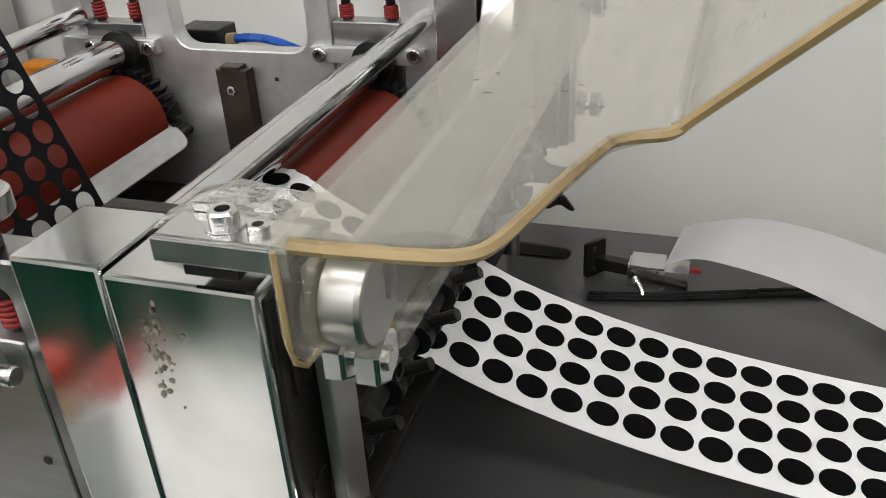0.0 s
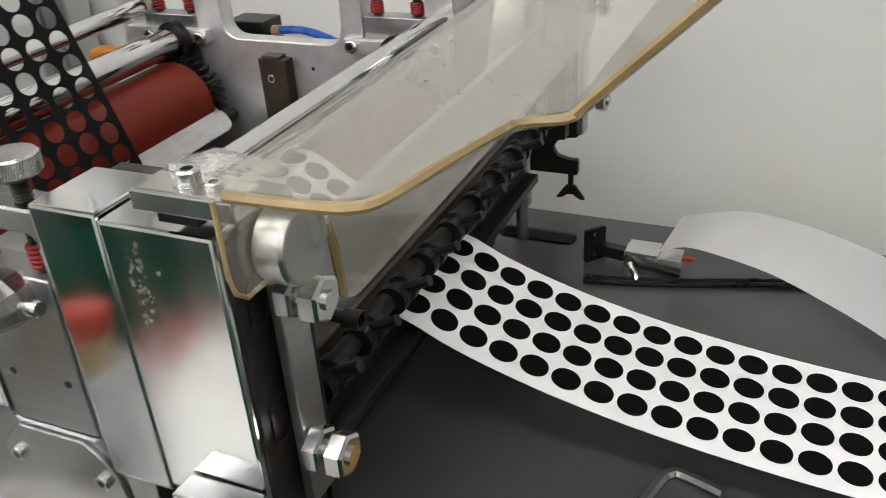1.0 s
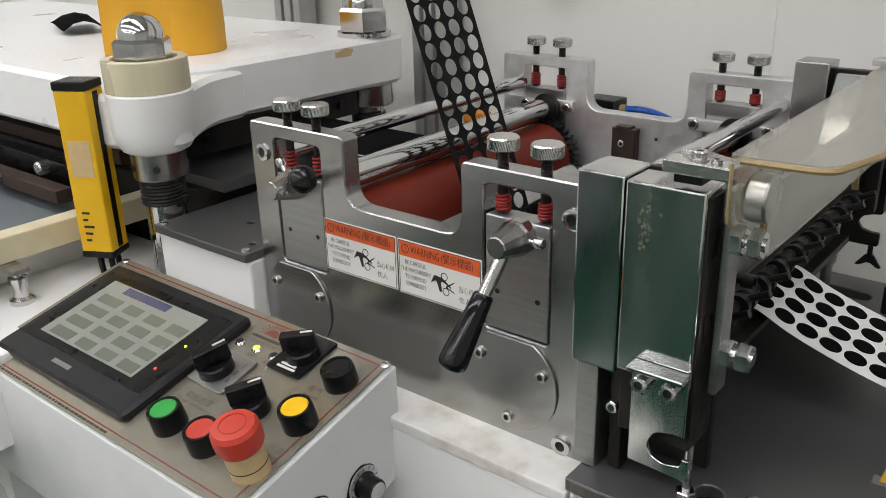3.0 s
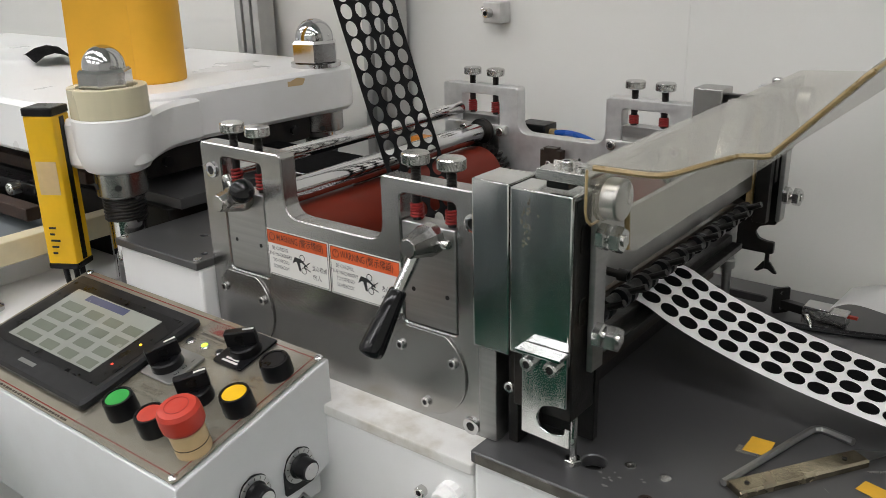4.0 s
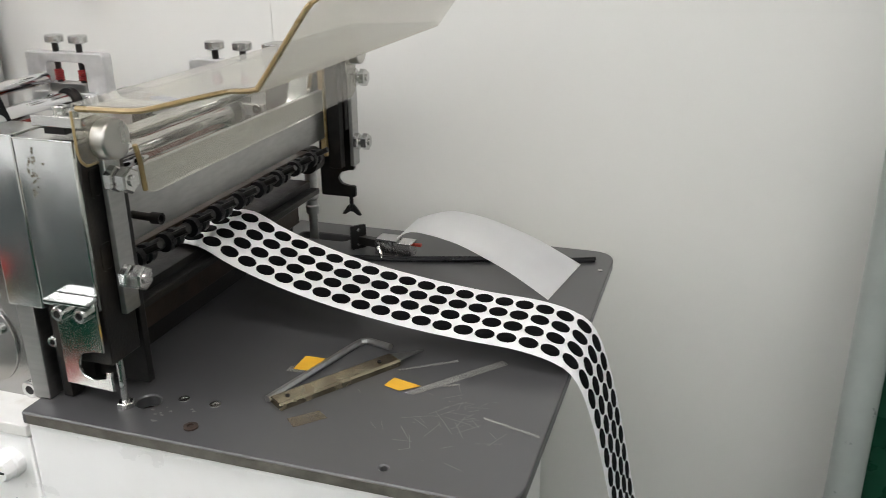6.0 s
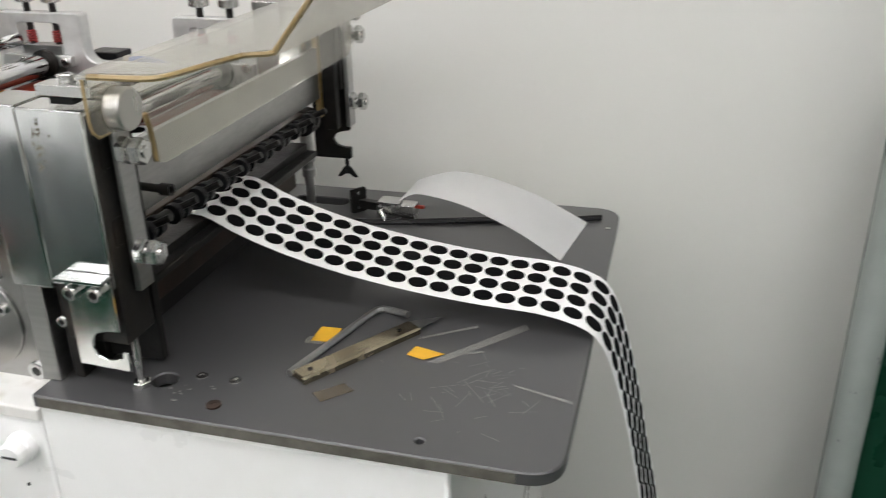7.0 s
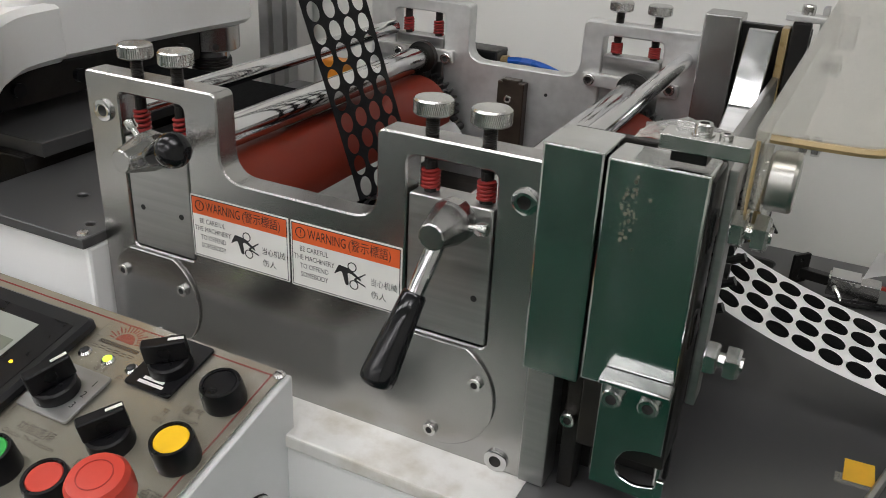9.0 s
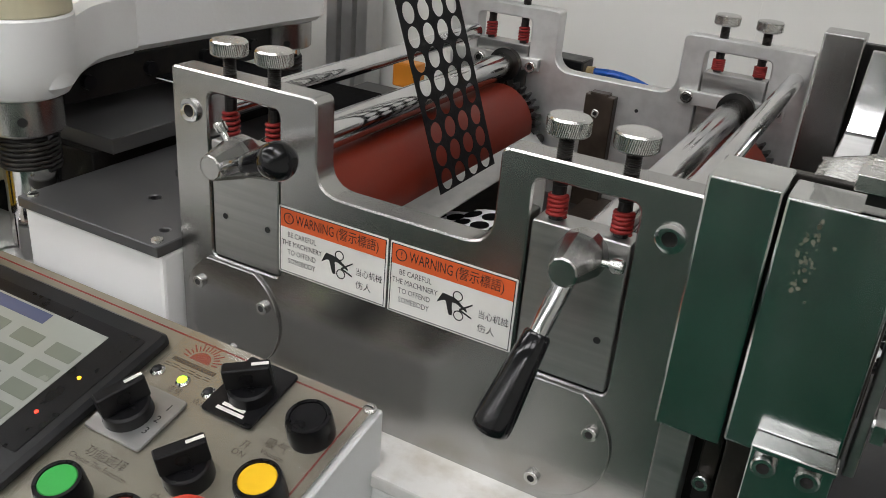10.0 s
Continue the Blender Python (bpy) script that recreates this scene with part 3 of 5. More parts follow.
def build_rollers():
    for cx in (-0.300, -0.046):
        r = thing("rubber_roller", "dull red rubber feed roller on a steel shaft", "roller", pose(cx, 0, 0.985), "red feed rollers")
        part("rubber_sleeve", lathe([(0.030, 0.052), (0.041, 0.052), (0.042, 0.053), (0.042, 0.432), (0.041, 0.433), (0.030, 0.433)], (0, 0, 0), (0, 1, 0), 56), RED_RUBBER, r)
        part("shaft", cyl((0, 0.021, 0), (0, 0.4625, 0), 0.014), BLACK_STEEL, r)
        teeth = []
        for k in range(120):
            rr = 0.0445 if k % 4 < 2 else 0.0375
            teeth.append((rr * math.cos(2 * math.pi * k / 120), rr * math.sin(2 * math.pi * k / 120)))
        gear = slab([Vector(p) for p in teeth], 0.015, to=lambda u, v, w: (u, 0.437 + w, v))
        part("gear", gear, BLACK_STEEL, r, "greasy black gear wheel")
        c = thing("chrome_roller", "polished chrome pressure roller above the red roller", "roller", pose(cx - 0.006, 0, 1.0445), "chrome pressure rollers")
        part("barrel", lathe([(0.010, 0.045), (0.0130, 0.046), (0.0140, 0.050), (0.0140, 0.440), (0.0130, 0.444), (0.010, 0.445)], (0, 0, 0), (0, 1, 0), 40), CHROME, c)
        part("journal", cyl((0, 0.021, 0), (0, 0.4625, 0), 0.008), BLACK_STEEL, c)
        gg = lathe([(0.0185, 0.4455), (0.0185, 0.4535)], (0, 0, 0), (0, 1, 0), 22)
        part("pinion", gg, BLACK_STEEL, c)
    for x, z in ((-0.352, 1.072), (-0.006, 1.080)):
        rod = thing("guide_rod", "bright steel guide rod spanning the side frames", "rod", pose(x, 0, z), "guide rods")
        part("bar", cyl((0, 0.0205, 0), (0, 0.4625, 0), 0.0085, 24, 0.001), CHROME, rod)
    pp = thing("peel_plate", "scratched pale steel peeling plate sloping down below the red roller", "plate")
    out = rounded([(0.03, 0.0), (0.44, 0.0), (0.44, 0.040), (0.03, 0.040)], [0, 0.020, 0.020, 0], 8)
    a = radians(-38)
    part("sheet", slab(out, 0.003, to=lambda u, v, w: (-0.272 + v * math.cos(a) - w * math.sin(a), u, 0.985 + v * math.sin(a) + w * math.cos(a)), bevel=0.0005), STEEL, pp)
    part("pivot_rod", cyl((-0.258, 0.022, 0.966), (-0.258, 0.462, 0.966), 0.005), BLACK_STEEL, pp)
    part("stop_block", box(-0.255, -0.225, 0.022, 0.05, 0.955, 0.98, 0.002), OILY, pp)
    bed = thing("feed_bed", "dark oily bed plate below the rollers", "machine bed")
    part("bed_plate", box(-0.345, 0.02, 0.0215, 0.4615, 0.885, 0.905), BLACK_STEEL, bed)
    part("cross_bar", box(-0.19, -0.12, 0.0215, 0.4615, 0.905, 0.915), OILY, bed)


def build_covers():
    """Polished cover plates at the outlet end, with what is fixed behind them."""
    cv = thing("end_cover", "mirror-polished steel end covers with a few scuffs", "cover")
    part("narrow_cover", box(0.0195, 0.0548, -0.0250, 0.014, 0.9885, 1.1325, 0.0016), MIRROR, cv)
    part("wide_cover", box(0.0562, 0.1105, -0.0262, 0.004, 0.994, 1.1312, 0.0016), MIRROR, cv)
    part("inner_block", box(0.058, 0.1118, -0.0225, 0.014, 0.945, 1.127, 0.001), BLACK_STEEL, cv)
    for z in (1.095, 1.035):
        part("slot_hole", slab(rounded([(-0.020, z - 0.012), (-0.006, z - 0.012), (-0.006, z + 0.012), (-0.020, z + 0.012)], 0.006), 0.001, [rounded([(-0.018, z - 0.010), (-0.008, z - 0.010), (-0.008, z + 0.010), (-0.018, z + 0.010)], 0.005)], to=lambda u, v, w: (0.1118 + w, u + 0.004, v)), BLACK_STEEL, cv)
    part("foot", box(0.0225, 0.040, -0.021, -0.0005, 0.9005, 0.9885, 0.001), STEEL, cv)
    part("inner_foot", box(0.046, 0.056, -0.012, 0.004, 0.9005, 0.997, 0.001), BLACK_STEEL, cv)
    socket_screw(cv, (0.050, -0.012, 0.955), (0, -1, 0), 0.005, 0.006)
    glue = material("old_glue_residue", (0.17, 0.16, 0.12), 0.5)
    rng = random.Random(21)
    for _ in range(44):
        x, z = rng.gauss(0.0715, 0.003), rng.gauss(1.104, 0.009)
        if not (0.060 < x < 0.082):
            continue
        r = rng.uniform(0.0003, 0.0012)
        b = bmesh.new()
        vs = [b.verts.new((x + r * rng.uniform(0.5, 1.3) * math.cos(a), -0.02645, z + r * rng.uniform(0.6, 1.8) * math.sin(a))) for a in [2 * math.pi * k / 7 for k in range(7)]]
        b.faces.new(vs)
        part("glue_flake", b, glue, cv, "flake of old brown glue", smooth=0)
    hook = thing("hook_bracket", "polished steel angle bracket with a hook-shaped cut-out", "bracket")
    out = rounded([(0.071, 0.928), (0.1155, 0.926), (0.1155, 0.943), (0.111, 0.943), (0.110, 0.937), (0.098, 0.934), (0.087, 0.938), (0.085, 0.947), (0.090, 0.957), (0.102, 0.960), (0.111, 0.960), (0.111, 1.004), (0.071, 1.004)], [0.001, 0.001, 0, 0, 0.002, 0.004, 0.004, 0.004, 0.004, 0.003, 0, 0, 0])
    part("plate", slab(out, 0.003, to=lambda u, v, w: (u, -0.0305 + w, v), bevel=0.0005), MIRROR, hook)
    part("lip", box(0.071, 0.1115, -0.041, -0.0270, 1.004, 1.0075, 0.001), MIRROR, hook)
    socket_screw(hook, (0.079, -0.0305, 0.993), (0, -1, 0), 0.0062, 0.007)
    socket_screw(hook, (0.100, -0.0305, 0.994), (0, -1, 0), 0.0062, 0.007)
    part("stud", cyl((0.108, -0.010, 0.9), (0.108, -0.010, 0.946), 0.003, 18), ZINC, hook)
    hex_nut(hook, (0.108, -0.010, 0.9002), (0, 0, 1), 0.0075, 0.005)
    # clamp on top with a cap screw, under a loose piece of clear film
    cl = thing("top_clamp", "bent zinc clamp strip with a cap screw", "clamp")
    part("strip", box(0.082, 0.1262, -0.0290, -0.0135, 1.1478, 1.1500, 0.0008), ZINC, cl)
    part("strip_flange", box(0.082, 0.1262, -0.0310, -0.0292, 1.1420, 1.1500, 0.0006), ZINC, cl)
    part("strip_lip", box(0.086, 0.096, -0.0132, -0.0118, 1.1478, 1.1530, 0.0005), ZINC, cl)
    part("packing", box(0.088, 0.106, -0.026, -0.010, 1.1355, 1.1475), BLACK_STEEL, cl)
    socket_screw(cl, (0.101, -0.020, 1.150), (0, 0, 1), 0.0046, 0.0058)
    part("washer", cyl((0.101, -0.020, 1.1501), (0.101, -0.020, 1.1508), 0.0060, 24), ZINC, cl)
    socket_screw(cl, (0.1125, -0.021, 1.150), (0, 0, 1), 0.0034, 0.0025)
    film = thing("plastic_film", "crumpled piece of clear plastic film on the end cover", "film")
    b = bmesh.new()
    rng = random.Random(3)
    n = 7
    grid = [[b.verts.new((0.064 + 0.046 * i / (n - 1) + rng.uniform(-1, 1) * 0.0012, -0.006 + 0.032 * j / (n - 1), 1.1375 + 0.009 * math.sin(i * 0.5) * math.sin(j * 0.5) + 0.002 * math.sin(i * 1.3 + j) ** 2)) for j in range(n)] for i in range(n)]
    for i in range(n - 1):
        for j in range(n - 1):
            b.faces.new((grid[i][j], grid[i + 1][j], grid[i + 1][j + 1], grid[i][j + 1]))
    part("sheet", b, CRUMPLED, film, smooth=20)


def build_outlet():
    """The outlet: cutter beam, finger rollers, side posts, far bracket and clear guard."""
    fe = thing("far_end_cover", "polished steel covers at the far end of the outlet", "cover")
    part("narrow_cover", box(0.012, 0.047, 0.428, 0.462, 0.990, 1.136, 0.0016), STEEL_FLAT, fe)
    part("polished_face", slab([Vector(p) for p in ((0.052, 1.058), (0.078, 1.058), (0.081, 1.126), (0.055, 1.126))], 0.012, to=lambda u, v, w: (u, 0.424 + w - (1.126 - v) * 0.35, v), bevel=0.001), CHROME, fe, "mirror-bright face")
    part("polished_foot", slab([Vector(p) for p in ((0.046, 1.020), (0.077, 1.020), (0.078, 1.0575), (0.052, 1.0575))], 0.012, to=lambda u, v, w: (u, 0.400 + w - (1.0575 - v) * 0.5, v), bevel=0.001), STEEL, fe)
    part("amber_strip", box(0.084, 0.091, 0.430, 0.450, 1.0, 1.130, 0.001), AMBER, fe)
    part("dark_plate", box(0.0925, 0.109, 0.432, 0.445, 0.985, 1.136, 0.001), BLACK_STEEL, fe)
    part("top_strip", box(0.085, 0.128, 0.432, 0.452, 1.137, 1.143, 0.001), STEEL_LIGHT, fe)
    socket_screw(fe, (0.103, 0.442, 1.143), (0, 0, 1), 0.0062, 0.009)
    op = thing("outlet_plate", "dull steel plate across the outlet behind the clear guard", "plate")
    part("plate", box(0.084, 0.090, 0.024, 0.430, 1.024, 1.084, 0.001), STEEL, op)
    lower = thing("outlet_sill", "dark oily outlet sill with a brown guide strip", "sill")
    part("sill", box(0.052, 0.088, 0.014, 0.386, 0.962, 0.981, 0.001), BLACK_STEEL, lower)
    part("guide_strip", box(0.060, 0.070, 0.014, 0.386, 0.925, 0.962, 0.001), OILY, lower)
    part("apron", box(0.040, 0.0595, 0.014, 0.386, 0.9005, 0.962), BLACK_STEEL, lower)
    sh = thing("finger_roller_shaft", "black shaft carrying a row of knurled finger rollers", "roller shaft")
    part("cross_bar", box(0.074, 0.088, 0.012, 0.386, 1.002, 1.018, 0.001), OILY, sh)
    part("shaft", cyl((0.098, 0.012, 1.014), (0.098, 0.395, 1.014), 0.0055), BLACK_STEEL, sh)
    part("lower_bar", box(0.088, 0.100, 0.012, 0.386, 0.966, 0.973, 0.001), BLACK_STEEL, sh)
    for k in range(9):
        y = 0.034 + k * 0.041
        f = part("finger_roller", lathe([(0.005, 0), (0.0088, 0.001), (0.0090, 0.007), (0.0065, 0.0085), (0.0065, 0.0125), (0.0090, 0.014), (0.0088, 0.021), (0.005, 0.022)], (0, 0, 0), (0, 1, 0), 18), BLACK, sh, m=pose(0.1005, y, 1.014))
        part("screw_pin", cyl((0.004, 0.011, 0.004), (0.020, 0.011, 0.012), 0.0032, 10), BLACK_STEEL, f)
    for y0 in (-0.007, 0.447):
        sp = thing("outlet_post", "steel end post with adjusting bolts at the outlet", "machine frame", group="outlet posts")
        part("post", box(0.1150, 0.1205, y0, y0 + 0.018, 0.985, 1.130 if y0 < 0.1 else 1.150, 0.001), STEEL, sp)
        part("rear_plate", box(0.020, 0.1095, y0 + 0.028 if y0 < 0.1 else y0 + 0.002, y0 + 0.036 if y0 < 0.1 else y0 + 0.012, 0.905 if y0 < 0.1 else 1.030, 1.128, 0.001), BLACK_STEEL, sp)
        for z in (1.0175, 1.0975):
            bolt = part("adjusting_bolt", cyl((0.1205, y0 + 0.004, z), (0.142, y0 + 0.004, z), 0.0045, 14), ZINC, sp)
            hex_nut(bolt, (0.1215, y0 + 0.004, z), (1, 0, 0), 0.0105, 0.007, name="lock_nut")
            hex_nut(bolt, (0.1325, y0 + 0.004, z), (1, 0, 0), 0.0105, 0.008, name="bolt_head")
    bs = thing("black_socket_bolt", "black socket bolt under the clear guard", "bolt")
    part("shank", cyl((0.0895, 0.054, 1.047), (0.112, 0.054, 1.046), 0.0035, 18), BLACK_STEEL, bs)
    part("head", lathe([(0.004, 0.002), (0.0035, 0.0085), (0.0050, 0.009), (0.0052, 0.0), ], (0.110, 0.054, 1.046), (1, 0, 0), 18, close=False), BLACK_STEEL, bs)
    # far hook bracket with a wing screw
    fb = thing("hook_bracket", "dark steel hook bracket with a wing screw above the table", "bracket")
    out = rounded([(0.064, 0.938), (0.112, 0.938), (0.112, 0.953), (0.103, 0.953), (0.093, 0.9555), (0.0885, 0.963), (0.093, 0.9705), (0.103, 0.974), (0.112, 0.975), (0.112, 1.10), (0.064, 1.10)], 0.0025, 3)
    part("plate", slab(out, 0.006, to=lambda u, v, w: (u, 0.464 + w, v), bevel=0.0005), BLACK_STEEL, fb)
    w = part("wing_screw", cyl((0.105, 0.467, 0.918), (0.105, 0.467, 0.952), 0.0028, 12), BLACK_STEEL, fb)
    part("wing", slab(rounded([(-0.014, -0.008), (-0.009, -0.008), (0, -0.002), (0.009, -0.008), (0.014, -0.008), (0.004, 0.006), (-0.004, 0.006)], 0.002, 3), 0.003, to=lambda u, v, w_: (0.105 + u, 0.4655 + w_, 0.921 + v)), BLACK_STEEL, w)
    po = thing("support_post", "stepped dark steel support post in a table slot", "post")
    part("column", lathe([(0.0055, 0), (0.0055, 0.042), (0.0085, 0.043), (0.0085, 0.052), (0.0070, 0.054), (0.0070, 0.060), (0.0085, 0.062), (0.0085, 0.070), (0.0075, 0.072), (0.0075, 0.105)], (0.077, 0.410, 0.889), (0, 0, 1), 24), STEEL, po)
    part("pivot_block", lathe([(0.010, -0.014), (0.0155, -0.011), (0.0155, 0.011), (0.010, 0.014)], (0.077, 0.410, 1.000), (0, 1, 0), 20), BLACK_STEEL, po)
    cap_m = lathe([(0.0125, 0), (0.0145, 0.001), (0.0150, 0.003), (0.0150, 0.0115), (0.0143, 0.0130), (0.0135, 0.0134)], (0, 0, 0), (1, 0, 0), 40)
    # clear guard: hanging front, flat top and rising flap out of one bent sheet
    gd = thing("acrylic_guard", "clear acrylic guard with yellowed cut edges, slightly dirty", "guard")
    front = 0.1275
    hang = rounded([(-0.0425, 1.1573), (-0.0425, 1.128), (-0.0375, 1.1175), (-0.022, 1.1175), (-0.012, 1.122), (0.018, 1.122), (0.022, 1.106), (0.024, 1.080), (0.032, 1.077), (0.424, 1.079), (0.436, 1.088), (0.436, 1.1573)], [0, 0.006, 0.008, 0.008, 0.006, 0.004, 0.003, 0.002, 0.003, 0.004, 0.004, 0])
    part("front_sheet", slab(hang, 0.005, to=lambda u, v, w: (front + w, u, v)), ACRYLIC, gd)
    fold = 0.2225
    top = rounded([(front, -0.0425), (0.170, -0.040), (0.184, -0.034), (0.2035, 0.037), (0.214, 0.045), (fold, 0.052), (fold, 0.480), (front, 0.44)], [0.004, 0.01, 0.01, 0.006, 0.004, 0, 0, 0])
    part("top_sheet", slab(top, 0.005, to=lambda u, v, w: (u, v, 1.1575 + w)), ACRYLIC, gd)
    flap = rounded([(0.0, 0.052), (0.008, 0.050), (0.092, 0.020), (0.100, 0.031), (0.108, 0.20), (0.085, 0.42), (0.0, 0.480)], [0, 0.006, 0.008, 0.01, 0.05, 0.02, 0])
    ca, sa = math.cos(radians(46)), math.sin(radians(46))
    part("flap", slab(flap, 0.005, to=lambda u, v, w: (fold + 0.0004 + u * ca - w * sa, v, 1.1579 + u * sa + w * ca)), ACRYLIC, gd)

    def edge(pts, thick=0.0021, name="cut_edge"):
        part(name, tube(pts, thick, 6), AMBER, gd, "yellowed cut edge")
    z = 1.1600
    edge(smooth_path([(0.1345, -0.0430, z), (0.150, -0.0425, z), (0.168, -0.0412, z), (0.179, -0.0385, z), (0.1852, -0.0297, z), (0.1931, 0.0033, z), (0.2015, 0.034, z), (0.2045, 0.0392, z), (0.2090, 0.0425, z), (0.2186, 0.0464, z), (0.2228, 0.0505, z + 0.001)], 4))
    on_flap = lambda u, v: (fold + 0.0004 + u * ca - 0.0025 * sa, v, 1.1579 + u * sa + 0.0025 * ca)
    edge([on_flap(*p) for p in ((0.0, 0.0505), (0.008, 0.0485), (0.089, 0.0197), (0.094, 0.0200))])
    edge([on_flap(*p) for p in ((0.094, 0.0200), (0.1005, 0.031), (0.105, 0.11), (0.108, 0.20))], 0.0014)
    edge([(front + 0.0025, -0.0437, 1.158), (front + 0.0025, -0.0437, 1.129), (front + 0.0025, -0.0415, 1.1215), (front + 0.0025, -0.036, 1.1167), (front + 0.0025, -0.024, 1.1167)], 0.0010)
    edge([(front + 0.0025, 0.0185, 1.119), (front + 0.0025, 0.0225, 1.106), (front + 0.0025, 0.0245, 1.081)])
    for y in (-0.0235, 0.418):
        cap = part("round_fastener", cap_m.copy(), NICKEL, gd, "round brushed aluminium fastener", m=pose(front + 0.0083, y, 1.1345))
        part("washer", lathe([(0.006, -0.0032), (0.0165, -0.0032), (0.0165, -0.0002), (0.006, -0.0002)], (0, 0, 0), (1, 0, 0), 32, close=False), ACRYLIC, cap, "clear plastic washer")
    cap_m.free()
    b = bmesh.new()
    rng = random.Random(9)
    for _ in range(46):
        x, y = rng.uniform(0.140, 0.20), rng.uniform(0.05, 0.40)
        a, l = rng.gauss(0.3, 0.5), rng.uniform(0.0008, 0.003)
        d, w2 = Vector((math.cos(a), math.sin(a), 0)) * l / 2, Vector((-math.sin(a), math.cos(a), 0)) * 0.0003
        c = Vector((x, y, 1.1627))
        b.faces.new([b.verts.new(c - d - w2), b.verts.new(c + d - w2), b.verts.new(c + d + w2), b.verts.new(c - d + w2)])
    tagged(part("dirt_specks", b, INK, gd, "small dark dirt specks", smooth=0), kind="stuff")
    # scuffed dirt on the rising flap
    b = bmesh.new()
    rng = random.Random(31)
    for _ in range(150):
        u, v = rng.gauss(0.030, 0.013), rng.gauss(0.098, 0.016)
        a, l = rng.gauss(0.9, 0.7), rng.expovariate(1 / 0.0013) + 0.0004
        if not 0.004 < u < 0.085:
            continue
        du, dv, w2 = math.cos(a) * l / 2, math.sin(a) * l / 2, rng.uniform(0.00015, 0.0005)
        put = lambda p, q: b.verts.new((fold + 0.0004 + p * ca - 0.0053 * sa, q, 1.1579 + p * sa + 0.0053 * ca))
        b.faces.new([put(u - du + dv / l * w2, v - dv - du / l * w2), put(u + du, v + dv), put(u + du - dv / l * w2, v + dv + du / l * w2), put(u - du, v - dv)])
    tagged(part("scuff_marks", b, INK_BROWN, gd, "brown scuffed dirt marks", smooth=0), kind="stuff")


# ---------------- control box ----------------
SLOPE = 13.77


def build_control_box():
    cb = thing("control_box", "light grey operator control box with a sloping printed panel", "control box", pose(-0.148, -0.035, 0.931, SLOPE))
    c, s = math.cos(radians(SLOPE)), math.sin(radians(SLOPE))

    def local(y, z):
        dy, dz = y + 0.035, z - 0.931
        return (dy * c + dz * s, -dy * s + dz * c)
    side = [local(y, z) for y, z in ((-0.031, 0.9305), (-0.214, 0.8855), (-0.214, 0.755), (-0.031, 0.822))]
    part("body", slab(rounded(side, 0.003, 3), 0.412, to=lambda u, v, w: (-0.412 + w, u, v - 0.0012), bevel=0.001), GREYBOX, cb)
    part("face_plate", slab(rect(-0.408, -0.004, -0.183, 0.001, 0.003, 3), 0.0012, to=lambda u, v, w: (u, v, w)), PANEL, cb, "tan printed metal face plate")
    part("overlay", slab(rect(-0.16, -0.003, -0.182, 0.0, 0.003, 3), 0.0006, to=lambda u, v, w: (u, v, 0.0022 + w)), OVERLAY, cb, "loose clear plastic sheet")
    b = bmesh.new()
    for x0, x1, y0, y1 in ((-0.402, -0.010, -0.0062, -0.0050), (-0.402, -0.010, -0.1770, -0.1758), (-0.0112, -0.0100, -0.177, -0.005)):
        box(x0, x1, y0, y1, 0.0012, 0.0016, bm=b)
    part("red_border", b, RED_INK, cb, smooth=0)
    for x, y in ((-0.0055, -0.0035), (-0.0095, -0.178), (-0.400, -0.003)):
        sc = part("panel_screw", lathe([(0.0046, 0), (0.0046, 0.0012), (0.003, 0.0026), (0.0004, 0.003)], (x, y, 0.0012), n=16), ZINC, cb)
        part("cross_slot", box(x - 0.0026, x + 0.0026, y - 0.0004, y + 0.0004, 0.0038, 0.0045), INK, sc)
    # strip of small print along the front edge
    rng = random.Random(2)
    b = bmesh.new()
    x = -0.40
    while x < -0.17:
        w = rng.uniform(0.0012, 0.006)
        box(x, x + w, -0.1812, -0.1790, 0.0012, 0.0015, bm=b)
        x += w + rng.uniform(0.0008, 0.002)
    part("small_print", b, INK_BROWN, cb, smooth=0)
    # touch screen
    sx0, sx1, sy0, sy1 = -0.386, -0.163, -0.166, -0.017
    tp = part("touch_screen", slab(rect(sx0, sx1, sy0, sy1, 0.007, 5), 0.011, to=lambda u, v, w: (u, v, 0.0012 + w), bevel=0.003), DARKGREY, cb, "dark grey touch screen panel, lit")
    gx0, gx1, gy0, gy1 = -0.357, -0.198, -0.131, -0.041
    part("bezel", slab(rect(gx0 - 0.02, gx1 + 0.026, gy0 - 0.010, gy1 + 0.010, 0.002, 2), 0.0004, to=lambda u, v, w: (u, v, 0.0122 + w)), BLACK, tp)
    part("display", slab(rect(gx0, gx1, gy0, gy1), 0.0004, to=lambda u, v, w: (u, v, 0.0128 + w)), SCREEN, tp, "glowing grey display")
    key = material("screen_key", (0.13, 0.14, 0.115), 0.2, emit=0.10, emit_colour=(0.5, 0.54, 0.42))
    keyb = material("screen_bar", (0.07, 0.08, 0.13), 0.2, emit=0.06, emit_colour=(0.2, 0.28, 0.6))
    part("title_bar", slab(rect(gx0 + 0.03, gx0 + 0.105, gy1 - 0.012, gy1 - 0.002), 0.0003, to=lambda u, v, w: (u, v, 0.0133 + w)), keyb, tp)
    for i in range(4):
        for j in range(4):
            x, y = gx0 + 0.026 + i * 0.036, gy1 - 0.026 - j * 0.0185
            part("screen_key", slab(rect(x - (0.004 if i else 0.014), x + 0.021, y - 0.006, y + 0.006, 0.001, 2), 0.0003, to=lambda u, v, w: (u, v, 0.0133 + w)), key, tp)
    for x, y, k in ((-0.186, -0.078, "amber"), (-0.187, -0.112, "red")):
        part("status_light", cyl((x, y, 0.0125), (x, y, 0.0132), 0.0014, 10), LEDS[k], tp)
